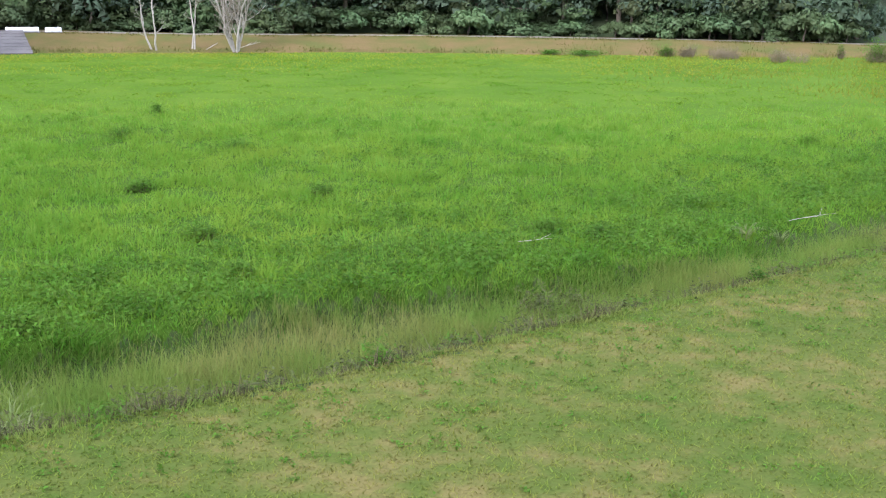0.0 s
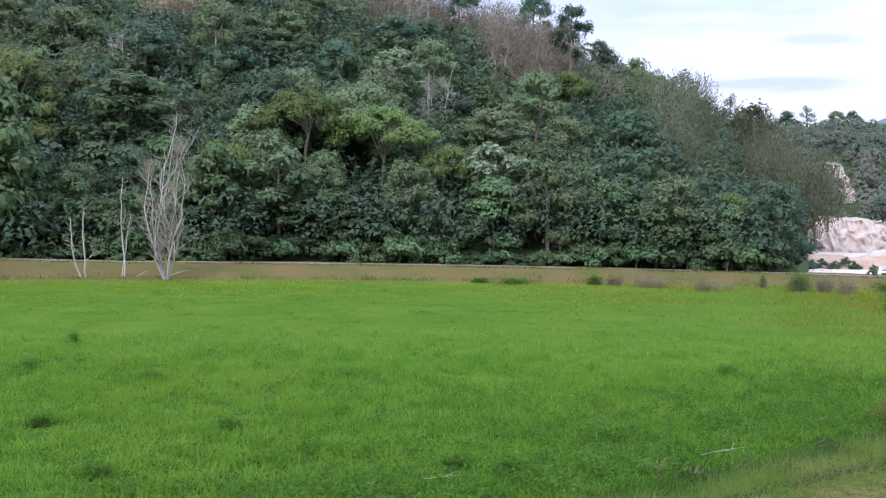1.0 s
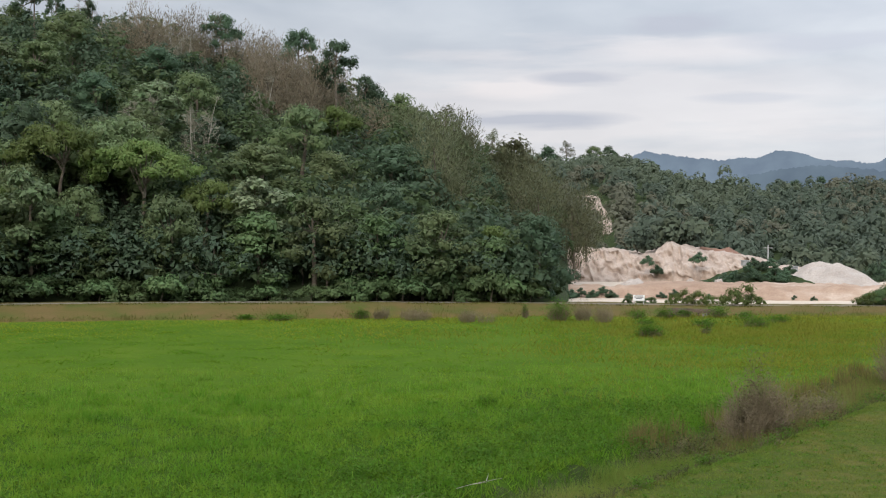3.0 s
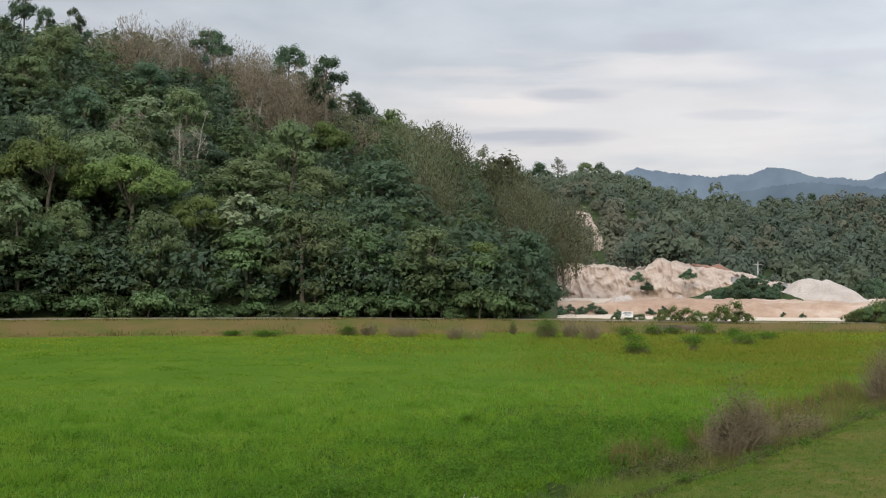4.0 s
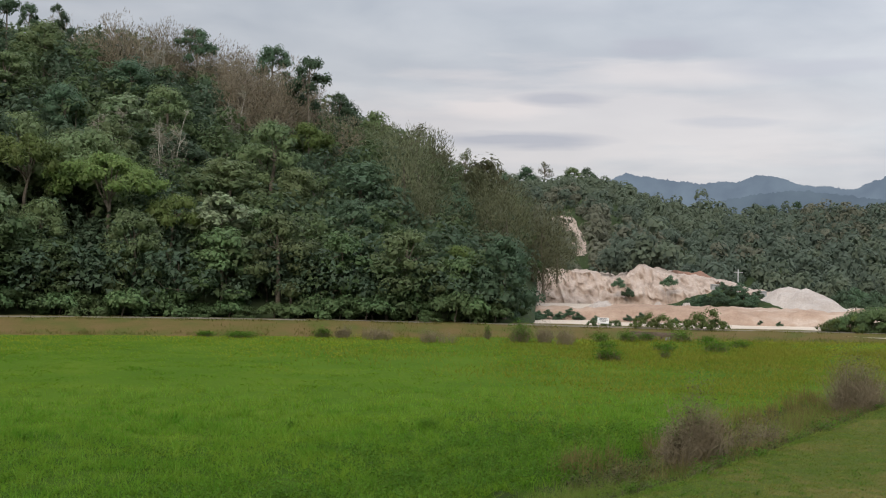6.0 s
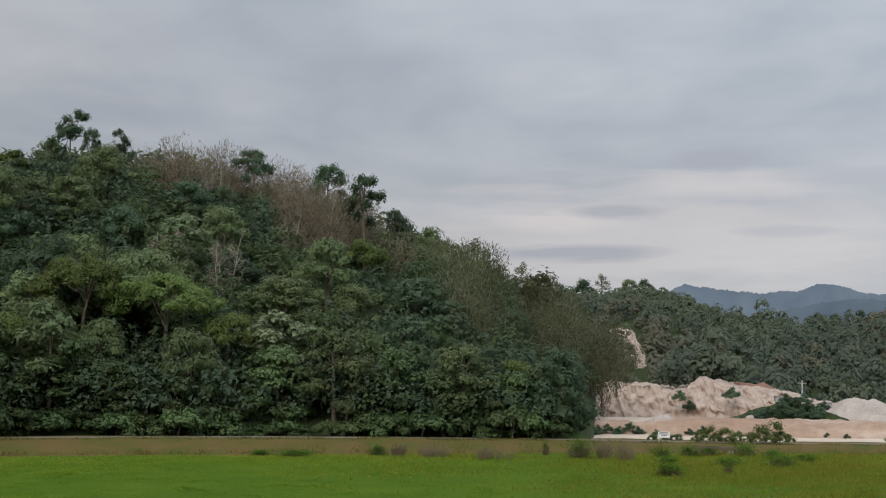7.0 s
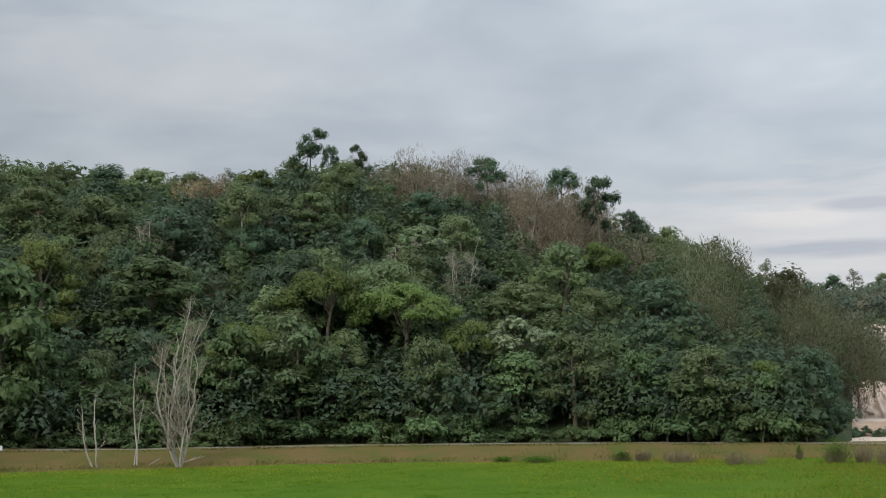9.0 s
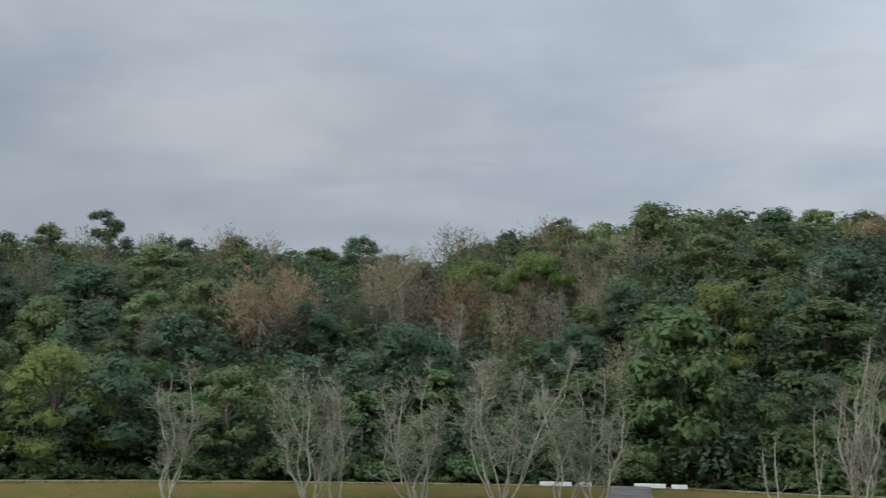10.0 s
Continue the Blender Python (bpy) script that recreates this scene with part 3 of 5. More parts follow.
species("tiers", "young tree with tiers of large bright green leaves", (lobe_set(16, 2.5, 0.6, 6.2, 0.9, 1.4), 1690, 0.35, "leaf_big", {"flat": 0.42, "ratio": 0.7, "core": 0.55}), (5.2, 0.14, (0.1, 0.2), 6))
species("shrub", "low shrub with broad bright green leaves at the forest edge", (lobe_set(8, 1.7, 0.5, 1.7, 0.7, 1.1), 676, 0.29, "leaf_big", {"ratio": 0.7}), (1.2, 0.07, (0.1, 0), 4), name="shrub", category="shrub")
species("under", "dense dark undergrowth shrub between the forest trees", (lobe_set(7, 2.0, 0.8, 2.6, 1.0, 1.5), 1500, 0.26, "leaf_dark", {"core": 0}), (1.6, 0.08, (0.1, 0), 4), name="shrub", category="shrub")
species("under_b", "broad-leaved undergrowth between the forest trees", (lobe_set(8, 1.9, 0.6, 2.8, 0.8, 1.3), 1500, 0.27, "leaf_big", {"core": 0}), (1.6, 0.08, (0.1, 0), 4), name="shrub", category="shrub")
species("olive", "feathery olive-brown bamboo-like tree on the slope", (lobe_set(9, 2.0, 1.8, 7.0, 1.0, 1.6), 5000, 0.32, "leaf_olive", {"plume": (0.6, 8.8, 5.6), "ratio": 0.22, "lean": 0.45, "sprays": 60}), (6.6, 0.12, (0.3, 0), 7))
species("brown", "thin feathery tree with dry beige twigs near the ridge", (lobe_set(14, 2.2, 2.4, 7.0, 1.0, 1.6), 4400, 0.36, "leaf_brown", {"plume": (0.8, 8.4, 5.6), "ratio": 0.15, "lean": 0.4, "sprays": 56}), (6.2, 0.09, (0.2, 0.1), 14))
species("rust", "tree with withered rust-coloured leaves among green ones", (lobe_set(12, 2.0, 3.0, 7.4, 0.8, 1.3), 2400, 0.4, "leaf_rust", {"plume": (2.2, 8.6, 5.0), "ratio": 0.2, "lean": 0.6, "sprays": 44}), (6.6, 0.12, (0.2, 0.1), 12), bark="twig")
species("emergent", "tall open-crowned dark tree standing above the ridge", (lobe_set(15, 2.5, 5.0, 9.2, 0.62, 1.0, False), 2300, 0.24, "leaf_dark", {"flat": 0.7, "core": 0.5, "full": True, "clump": 0.55}), (8.4, 0.14, (0.3, 0.2), 15))
species("emergent_b", "tall dark tree with a ragged crown above the ridge", (lobe_set(13, 2.5, 5.8, 9.0, 0.65, 1.05), 2200, 0.24, "leaf_dark", {"flat": 0.65, "core": 0.5, "full": True, "clump": 0.55}), (8.4, 0.13, (-0.6, 0.2), 13))
species("airy", "thin-crowned tree with sky showing between its twigs", (lobe_set(16, 2.4, 4.4, 8.4, 0.55, 0.9), 1500, 0.22, "leaf_olive", {"flat": 0.8, "core": 0, "full": True}), (7.5, 0.12, (0.2, 0.1), 16))
species("silver", "tree with clusters of pale silvery leaves in the forest", (lobe_set(11, 2.1, 3.0, 6.8, 0.8, 1.2), 940, 0.4, "leaf_white", {"flat": 0.5, "ratio": 0.7}), (5.8, 0.15, (0.2, 0), 5))
species("willow", "large soft olive-green tree at the field corner", (lobe_set(22, 4.6, 1.8, 10.0, 1.2, 1.9), 5040, 0.3, "leaf_willow", {"ratio": 0.3, "core": 0.5}), (7.5, 0.28, (0.3, 0.2), 7))

species("under_q", "dark green brush growing on bare ground", (lobe_set(10, 1.9, 0.0, 1.7, 0.8, 1.2), 1300, 0.3, "leaf_dark", {}), (1.6, 0.08, (0.1, 0), 4), name="bush", category="bush")
species("crest_bush", "low yellow-green bush on the dike crest", (lobe_set(12, 2.4, 0.3, 1.3, 0.5, 0.9), 924, 0.18, "leaf_lime", {"core": 0.4}), (0.7, 0.04, (0.1, 0), 8), name="bush", category="bush")
species("crest_mass", "dense green bush leafy down to the ground", (lobe_set(14, 2.4, 0.3, 2.2, 0.7, 1.2), 1300, 0.24, "leaf_big", {"core": 0.6}), (0.8, 0.05, (0.1, 0), 5), name="bush", category="bush")
CANOPY = {k: (z0 + z1) / 2 for k, (_, z0, z1) in SHAPE.items()}


def on_slope(az, el, lift):
    """The place on the hill from which a crown, lift metres up, stands at that bearing and elevation."""
    best, err = None, 1e9
    for r in np.arange(110, 204, 0.5):
        q = polar(az, r)
        q.z = hill_z(q.x, q.y)
        e = abs(q.z + lift - 6.0 - r * math.tan(radians(el)))
        if e < err - 0.02:
            best, err = q, e
        elif err < 0.4 and e > err + 0.3:
            break
    return best


# kind, bearing, elevation of the crown's middle, its width and height in degrees
HEROES = [
    ("emergent", 18.9, 10.9, 1.4, 1.6), ("emergent_b", 17.9, 10.5, 0.9, 0.8), ("emergent", 16.5, 10.5, 0.8, 0.9), ("emergent_b", 14.9, 10.2, 0.6, 0.6), ("emergent", 10.5, 9.7, 1.6, 1.0),
    ("emergent_b", 7.2, 9.1, 1.7, 1.2), ("emergent", 5.4, 8.2, 1.7, 2.0), ("emergent_b", 4.1, 7.3, 0.9, 1.1), ("broad_b", 3.6, 6.6, 1.5, 1.3), ("broad", 2.3, 6.6, 1.6, 1.3),
    ("airy", 0.4, 5.5, 1.9, 1.6), ("airy", -1.9, 4.6, 1.1, 0.7), ("oval", 28.1, 9.0, 2.0, 1.8), ("broad", 31.7, 9.0, 2.3, 1.4), ("broad2", 30.2, 9.1, 2.5, 1.3),
    ("broad_c", 26.3, 8.9, 2.6, 1.2), ("broad2", 24.4, 8.9, 2.6, 1.2), ("airy", 22.7, 9.3, 1.0, 0.7), ("rust", 24.5, 8.5, 1.2, 1.4), ("rust", 23.3, 8.6, 1.5, 1.8),
    ("pale_stem", 21.9, 8.3, 2.1, 1.9), ("broad", 19.6, 9.5, 2.0, 1.5), ("broad2", 17.3, 9.4, 2.7, 1.5), ("brown", 15.0, 8.9, 2.0, 1.8), ("brown", 13.2, 9.0, 1.9, 1.8),
    ("brown", 11.5, 8.9, 1.8, 1.4), ("brown", 9.7, 8.4, 2.2, 1.6), ("brown", 8.1, 7.0, 2.5, 2.2), ("brown", 3.9, 5.4, 2.0, 1.8), ("olive", 1.9, 5.1, 2.0, 1.8),
    ("lime", 5.4, 6.3, 2.0, 1.9), ("broad_b", 13.5, 7.9, 2.5, 1.7), ("oval", 10.1, 7.4, 1.1, 1.5), ("broad_b", 16.3, 6.5, 2.3, 2.0), ("silver", 13.9, 6.3, 2.3, 1.7),
    ("broad_c", 18.8, 7.8, 2.5, 1.9), ("broad_b2", 25.0, 7.0, 3.6, 2.0), ("broad_b2", 21.4, 6.5, 2.5, 2.0), ("broad_c", 31.0, 7.7, 3.3, 2.2), ("broad", 28.3, 7.5, 2.8, 2.0),
    ("willow", 30.6, 4.6, 3.9, 3.7), ("tiers", 25.9, 3.8, 4.3, 3.8), ("olive", 22.6, 4.1, 1.6, 1.8), ("umbrella", 18.0, 4.4, 3.7, 1.5), ("umbrella", 14.3, 3.7, 4.2, 1.5),
    ("lime", 11.5, 2.9, 2.5, 1.8), ("broad_b2", 10.9, 4.5, 2.5, 1.3), ("broad_c", 9.0, 3.3, 3.8, 1.5), ("broad", 5.8, 3.2, 2.5, 1.9), ("broad_b", 2.7, 3.3, 3.6, 2.3),
    ("olive", -0.3, 2.1, 2.7, 2.7), ("lime", -2.1, 0.8, 2.1, 1.7), ("silver", 9.2, 1.8, 2.6, 2.0), ("broad_b", 3.4, 1.5, 2.8, 2.3), ("broad_c", 16.3, -0.8, 2.3, 1.7),
    ("silver", 19.2, 1.2, 2.5, 2.8), ("tiers", 16.3, -0.9, 2.3, 2.3), ("tiers", 9.1, -0.8, 2.8, 3.0), ("broad_c", 6.5, -0.7, 3.3, 3.3), ("tiers", 3.6, -0.7, 2.5, 3.0),
    ("broad_c", 0.6, -1.0, 3.4, 2.9), ("tiers", -1.9, -1.3, 2.0, 2.3), ("broad_b", -4.0, -1.4, 2.7, 2.8), ("olive", -4.0, 1.4, 2.3, 3.8), ("olive", -5.7, 1.0, 2.3, 3.6),
    ("tiers", 31.1, 0.1, 2.7, 4.3), ("tiers", 28.6, 0.2, 2.0, 4.6), ("tiers", 22.2, 0.2, 2.8, 4.8), ("tiers", 19.2, -1.3, 3.3, 2.2), ("broad_c", 13.0, -0.7, 2.8, 3.3),
    ("olive", -3.2, 1.8, 3.0, 3.3), ("olive", -5.2, 1.0, 2.7, 2.8), ("olive", -6.3, 0.6, 1.9, 2.0), ("willow", 60.2, 1.2, 6.4, 7.8), ("emergent", 58.7, 8.6, 1.7, 1.3),
    ("emergent_b", 55.3, 7.9, 1.3, 0.8), ("emergent_b", 47.1, 8.1, 1.7, 1.0), ("brown", 44.5, 7.6, 1.3, 0.8), ("broad_c", 61.4, 7.5, 2.0, 1.3), ("broad", 56.3, 7.1, 3.2, 1.5),
    ("broad2", 52.6, 7.2, 2.5, 1.5), ("broad_c", 49.2, 7.2, 3.0, 1.3), ("lime", 41.6, 7.7, 2.9, 2.0), ("lime", 38.8, 8.1, 2.7, 1.7), ("broad2", 36.2, 8.3, 2.4, 2.0),
    ("broad", 33.5, 9.1, 3.0, 2.2), ("rust", 51.7, 4.9, 3.7, 3.9), ("olive", 47.2, 5.0, 2.3, 2.5), ("brown", 45.5, 5.7, 3.0, 3.3), ("rust", 42.4, 5.2, 2.5, 3.3),
    ("brown", 40.3, 4.2, 1.9, 3.3), ("brown", 38.4, 5.9, 2.0, 2.0), ("brown", 34.3, 7.5, 2.3, 2.0), ("tiers", 32.2, 0.9, 5.1, 6.4), ("tiers", 33.3, 4.3, 2.5, 2.4),
    ("broad_b", 34.7, 5.5, 2.5, 2.3), ("broad_b2", 49.4, 4.2, 3.0, 2.5), ("broad_b2", 37.2, 3.3, 2.8, 2.5), ("broad_b", 55.5, 3.3, 3.6, 3.0), ("broad_b", 59.2, 5.8, 3.3, 2.3),
    ("broad_b2", 31.0, 5.1, 3.8, 3.0), ("broad_b2", 57.9, -0.3, 4.3, 3.6), ("broad_c", 52.7, 0.0, 3.3, 3.6),
]


def hero_place(key, az, el, wide, tall):
    """Where such a tree stands on the slope, its scale and how far it is stretched upwards."""
    w0, z0, z1 = SHAPE[key]
    r = 150.0
    for _ in range(4):
        k = min(1.9, max(0.35, radians(wide) * r / w0))
        s = min(1.5, max(0.65, radians(tall) * r / ((z1 - z0) * k)))
        q = on_slope(az, el, (z0 + z1) / 2 * k * s)
        r = math.hypot(q.x, q.y)
    need = 6.0 + r * math.tan(radians(el)) - q.z
    s = min(1.8 if key.startswith(("emergent", "airy")) else 1.2, max(s, need / ((z0 + z1) / 2 * k)))
    return q, r, k, s


def join_woods(items):
    """The trees high on the hill, past counting, as one mass."""
    V, F, S, MI, mats, at, cache = [], [], [], [], [], 0, {}
    for key, q, k in items:
        a = rng.uniform(0, 6.283)
        ca, sa = math.cos(a) * k, math.sin(a) * k
        rot = np.array([[ca, sa, 0], [-sa, ca, 0], [0, 0, k * rng.uniform(0.9, 1.1)]])
        turn = np.array([[ca, sa, 0], [-sa, ca, 0], [0, 0, k]]) / k
        if key not in cache:
            got = []
            for o in SPECIES[key][0].children:
                me = o.data
                v = np.zeros(len(me.vertices) * 3)
                me.vertices.foreach_get("co", v)
                f = np.zeros(len(me.loops), np.int32)
                me.loops.foreach_get("vertex_index", f)
                f = f.reshape(len(me.polygons), -1)
                if f.shape[1] == 4:
                    f = np.concatenate([f[:, [0, 1, 2]], f[:, [0, 2, 3]]])
                v = v.reshape(-1, 3)
                got.append((v, f, me.materials[0], LEAF_COUNT.get(me.name, 0), NORMALS.get(me.name, unit(v * [1, 1, 0] + 1e-4))))
            cache[key] = got
        low, swap = key.startswith("under"), None
        if key.startswith(("broad", "oval")):
            # high trees draw lighter leaf colours: haze is put into the tone
            swap = M[("leaf_mid", "leaf_big", "leaf_olive", "leaf_mid", "leaf_lime", "leaf_mid", "leaf_dark", "leaf_big")[int(rng.integers(0, 8))] if q.z > 20 else ("leaf_mid", "leaf_dark", "leaf_big", "leaf_olive", "leaf_mid", "leaf_dark", "leaf_mid", "leaf_dark", "leaf_lime", "leaf_big")[int(rng.integers(0, 10))]]
        for v, f, m, k_leaf, soft in cache[key]:
            if swap and m != M["bark"]:
                m = swap
            if m not in mats:
                mats.append(m)
            if k_leaf:
                # fewer but larger leaves for the higher trees
                keep, grow = (0.22, 1.6) if low else ((0.58, 1.25) if key in ("brown", "olive", "rust") else (0.48, 1.32))
                lf = f[:k_leaf][rng.uniform(0, 1, k_leaf) < keep]
                lv = v[lf].reshape(-1, 3, 3)
                mid = lv.mean(1, keepdims=True)
                lv = (mid + (lv - mid) * grow).reshape(-1, 3)
                soft = np.concatenate([soft[lf.ravel()], soft[3 * k_leaf:]])
                v = np.concatenate([lv, v[3 * k_leaf:]])
                f = np.concatenate([np.arange(len(lv)).reshape(-1, 3), f[k_leaf:] - 3 * k_leaf + len(lv)])
            V.append(v @ rot + np.array(q))
            S.append(soft @ turn)
            F.append(f + at)
            MI.append(np.full(len(f), mats.index(m), np.int32))
            at += len(v)
    me = mesh_np("hill_woods", np.concatenate(V), np.concatenate(F), None, normals=np.concatenate(S))
    for m in mats:
        me.materials.append(m)
    me.polygons.foreach_set("material_index", np.concatenate(MI))
    tagged(new("hill_woods", me), "dense mixed forest canopy covering the upper hillside", "forest", kind="stuff")


def az_brown(i):
    """Whether the i-th growth along the ridge is green; dry beige trees stand between."""
    return not 4.0 < -4 + 70 * i / 240 < 17.0 or i % 3 == 0


def build_forest():
    stood, upper = [], []
    for key, az, el, wide, tall in HEROES:
        if key == "willow" and az > 50:
            q, r, k, s = polar(az, 110, 0.8), 110.0, 1.12, 1.0
        else:
            q, r, k, s = hero_place(key, az, el, wide, tall)
        stood.append((az, el, r, wide, tall, key))
        plant(key, q, k, squash=s)
    r = 110.0
    while r < 206:
        step = 4.8 if r < 125 else 5.4
        az = -6.6 + rng.uniform(0, 1.5)
        while az < 67:
            az += math.degrees(step / r) * rng.uniform(0.75, 1.2)
            rr = r + rng.uniform(-2.2, 2.2)
            if az < (-3.3 if rr < 132 else -4.6):
                continue
            q = polar(az, rr)
            q.z = hill_z(q.x, q.y)
            u = (rr - 107) / 93
            p = rng.uniform()
            if u < 0.12:
                key, k = ("tiers", rng.uniform(0.7, 1.25)) if p < 0.5 else (("broad", rng.uniform(0.6, 0.9)) if p < 0.75 else ("broad_b", rng.uniform(0.6, 0.9)))
            elif az < 5 and p < 0.5 and u > 0.2:
                key, k = ("olive", rng.uniform(0.9, 1.25) if u < 0.4 else rng.uniform(0.55, 0.8))
            elif ((u > 0.66 and 5 < az < 17.5) or (u > 0.45 and 2 < az < 9)) and p < 0.85:
                key, k = ("brown", rng.uniform(0.9, 1.15))
            elif 35 < az < 54 and 0.3 < u < 0.75 and p < 0.3:
                key, k = (("brown", rng.uniform(0.9, 1.2)) if p < 0.25 else ("rust", 1.0))
            elif p < 0.28:
                key, k = ("broad", "broad2")[rng.uniform() < 0.5], rng.uniform(0.75, 1.25)
            elif p < 0.5:
                key, k = "broad_c", rng.uniform(0.8, 1.15)
            elif p < 0.74:
                key, k = ("broad_b", "broad_b2")[rng.uniform() < 0.5], rng.uniform(0.75, 1.25)
            elif p < 0.85:
                key, k = "oval", rng.uniform(0.7, 1.05)
            elif p < 0.9:
                key, k = "lime", rng.uniform(0.7, 0.95)
            elif p < 0.95:
                key, k = "olive", rng.uniform(0.8, 1.1)
            else:
                key, k = ("brown" if u < 0.8 else "broad_c"), rng.uniform(0.8, 1.0)
            # lighter kinds prevail on the middle of the hill
            if 8 < az < 25 and key in ("broad_b", "broad_b2", "oval") and int(az * 10) % 4:
                key = "lime" if int(az * 10) % 4 == 1 else "broad2"
            if u > 0.86:
                k *= 0.62
            elif u > 0.7:
                k *= 0.85
            # keep crowns from growing into, or right in front of, the trees that stand out
            el = math.degrees(math.atan2(q.z + CANOPY[key] * k - 6, rr))
            clash = False
            half = math.degrees(SHAPE[key][0] * k * 0.5 / rr)
            for a2, e2, r2, wide, tall, kind in stood:
                if kind == key == "brown":
                    continue
                if abs(az - a2) < wide * 0.5 + half * 0.5 and rr < r2 + 1 and r2 - rr < 40 and e2 - tall * 0.35 - 0.9 < el < e2 + tall * 0.5 + 1.4:
                    clash = True
                if abs(az - a2) < wide * 0.4 and abs(rr - r2) < 2.5:
                    clash = True
            if clash:
                key, k = ("under" if rng.uniform() < 0.5 else "under_b"), 1.5
            if rr < 150 and not key.startswith("under"):
                plant(key, q, k, squash=rng.uniform(0.9, 1.1))
            else:
                upper.append((key, q, k))
        r += 5.4 if r < 125 else 6.0
    for i in range(760):
        az, rr = rng.uniform(-4.6, 66), (rng.uniform(140, 204) if i < 400 else 108.5 + 32 * rng.uniform(0, 1) ** 1.4)
        q = polar(az, rr)
        q.z = hill_z(q.x, q.y)
        upper.append(("under" if rng.uniform() < 0.6 else "under_b", q, rng.uniform(0.8, 1.3)))
    for i in range(240):
        q = polar(-4 + 70 * (i + rng.uniform(0, 1)) / 240, rng.uniform(189, 206))
        q.z = hill_z(q.x, q.y)
        upper.append((("under_b", "under")[i % 2] if az_brown(i) else "brown", q, rng.uniform(1.4, 2.1) if az_brown(i) else 0.62))
    # rounded crowns close the skyline where no dry trees stand
    for i in range(84):
        q = polar(17.5 + 47 * (i + rng.uniform(0, 1)) / 84, rng.uniform(195, 204))
        q.z = hill_z(q.x, q.y) + 0.2
        upper.append((("broad_c", "broad2", "broad")[i % 3], q, rng.uniform(0.5, 0.66)))
    join_woods(upper)
    # the wood's end towards the quarry is green to the ground
    for i in range(20):
        q = polar(rng.uniform(-4.4, -3.8), 112 + 1.6 * i)
        q.z = max(0.3, hill_z(q.x, q.y) - 0.5)
        plant("shrub" if i % 2 else "under_q", q, rng.uniform(0.7, 1.1))
    # the low leafy edge behind the crest
    az = -4.3
    while az < 66:
        az += math.degrees(1.6 / 107) * rng.uniform(0.7, 1.5)
        q = polar(az, rng.uniform(106.5, 109.5), 0.75)
        plant("shrub", q, rng.uniform(0.6, 1.25), squash=rng.uniform(0.7, 1.2))


build_forest()


# ---- bare and dead trees ----
rng = np.random.default_rng(21)


def bough(V, F, p, d, length, r0, r1, bend, n=5, sides=5, hold=1.0, wild=0.12):
    """A crooked tapering branch; returns its points."""
    pts = [p.copy()]
    for i in range(n):
        d = (Vector((d.x * hold, d.y * hold, d.z)) + Vector((rng.normal(0, wild), rng.normal(0, wild), bend))).normalized()
        p = p + d * (length / n)
        pts.append(p.copy())
    tube(V, F, pts, [r0 + (r1 - r0) * i / n for i in range(n + 1)], sides)
    return pts


def dead_tree(at, height, stems, spread, label, fuzz=1.0, rad=0.11, wild=0.11, leafy=0, rise=0.0):
    """Crooked pale stems that turn upwards, side branches and, with fuzz, a cloud of fine twigs."""
    t = tagged(new("dead_tree"), label, "dead tree", "dead trees along the dike")
    t.location = at
    V, F, TV, TF = [], [], [], []
    for i in range(stems):
        a = 6.28 * i / stems + rng.uniform(-0.5, 0.5)
        d = Vector((math.cos(a) * spread * 2.2, math.sin(a) * spread * 2.2, 0.75)).normalized()
        L = height * (rng.uniform(0.66, 0.95) if i else 1.0)
        pts = bough(V, F, Vector((math.cos(a) * 0.1, math.sin(a) * 0.1, -0.3)), d, L, rad * rng.uniform(0.7, 1.0), 0.022, 0.05, 11, 5, 0.72, wild)
        for _ in range(int(9 * fuzz) + 2):
            u = rng.uniform(0.1 if rise else 0.25, 0.98) * 11
            s = pts[int(u)].lerp(pts[min(11, int(u) + 1)], u % 1)
            b = rng.uniform(0, 6.28)
            sd = Vector((math.cos(b), math.sin(b), rng.uniform(-0.1, 0.7) + rise)).normalized()
            bl = L * rng.uniform(0.07, 0.2) * (0.35 + math.sin(math.pi * (u / 11) ** 0.8))
            bp = bough(V, F, s, sd, bl, 0.036 * (1.2 - u / 11), 0.012, 0.2, 5, 4, 1.0, 0.22)
            for _ in range(int(10 * fuzz)):
                s2 = bp[1].lerp(bp[-1], rng.uniform(0, 1))
                td = Vector((rng.normal(0, 0.7), rng.normal(0, 0.7), rng.uniform(-0.2, 1.0) + rise)).normalized()
                bough(TV, TF, s2, td, rng.uniform(0.3, 1.0), 0.016 if rise else 0.022, 0.007 if rise else 0.009, 0.12, 1, 3, 1.0, 0.3)
    child("trunk", mesh_np("trunk", V, F, M["pale_bark"], True), t)
    if TF:
        tagged(child("brushwood", mesh_np("brushwood", TV, TF, M["brown_twig" if rise else "twig"]), t), "fine brownish leafless twigs" if rise else "fine grey leafless twigs", kind="stuff")
    if leafy:
        ends = np.array([tuple(v) for v in TV])[rng.integers(0, len(TV), leafy)]
        v, f = leaves(ends + rng.normal(0, 0.15, ends.shape), np.tile([0, 0, 1.0], (leafy, 1)), 0.15, 0.5)
        tagged(child("foliage", mesh_np("foliage", v, f, M["leaf_sage"]), t), "few small greyish-green leaves", kind="stuff")
    return t


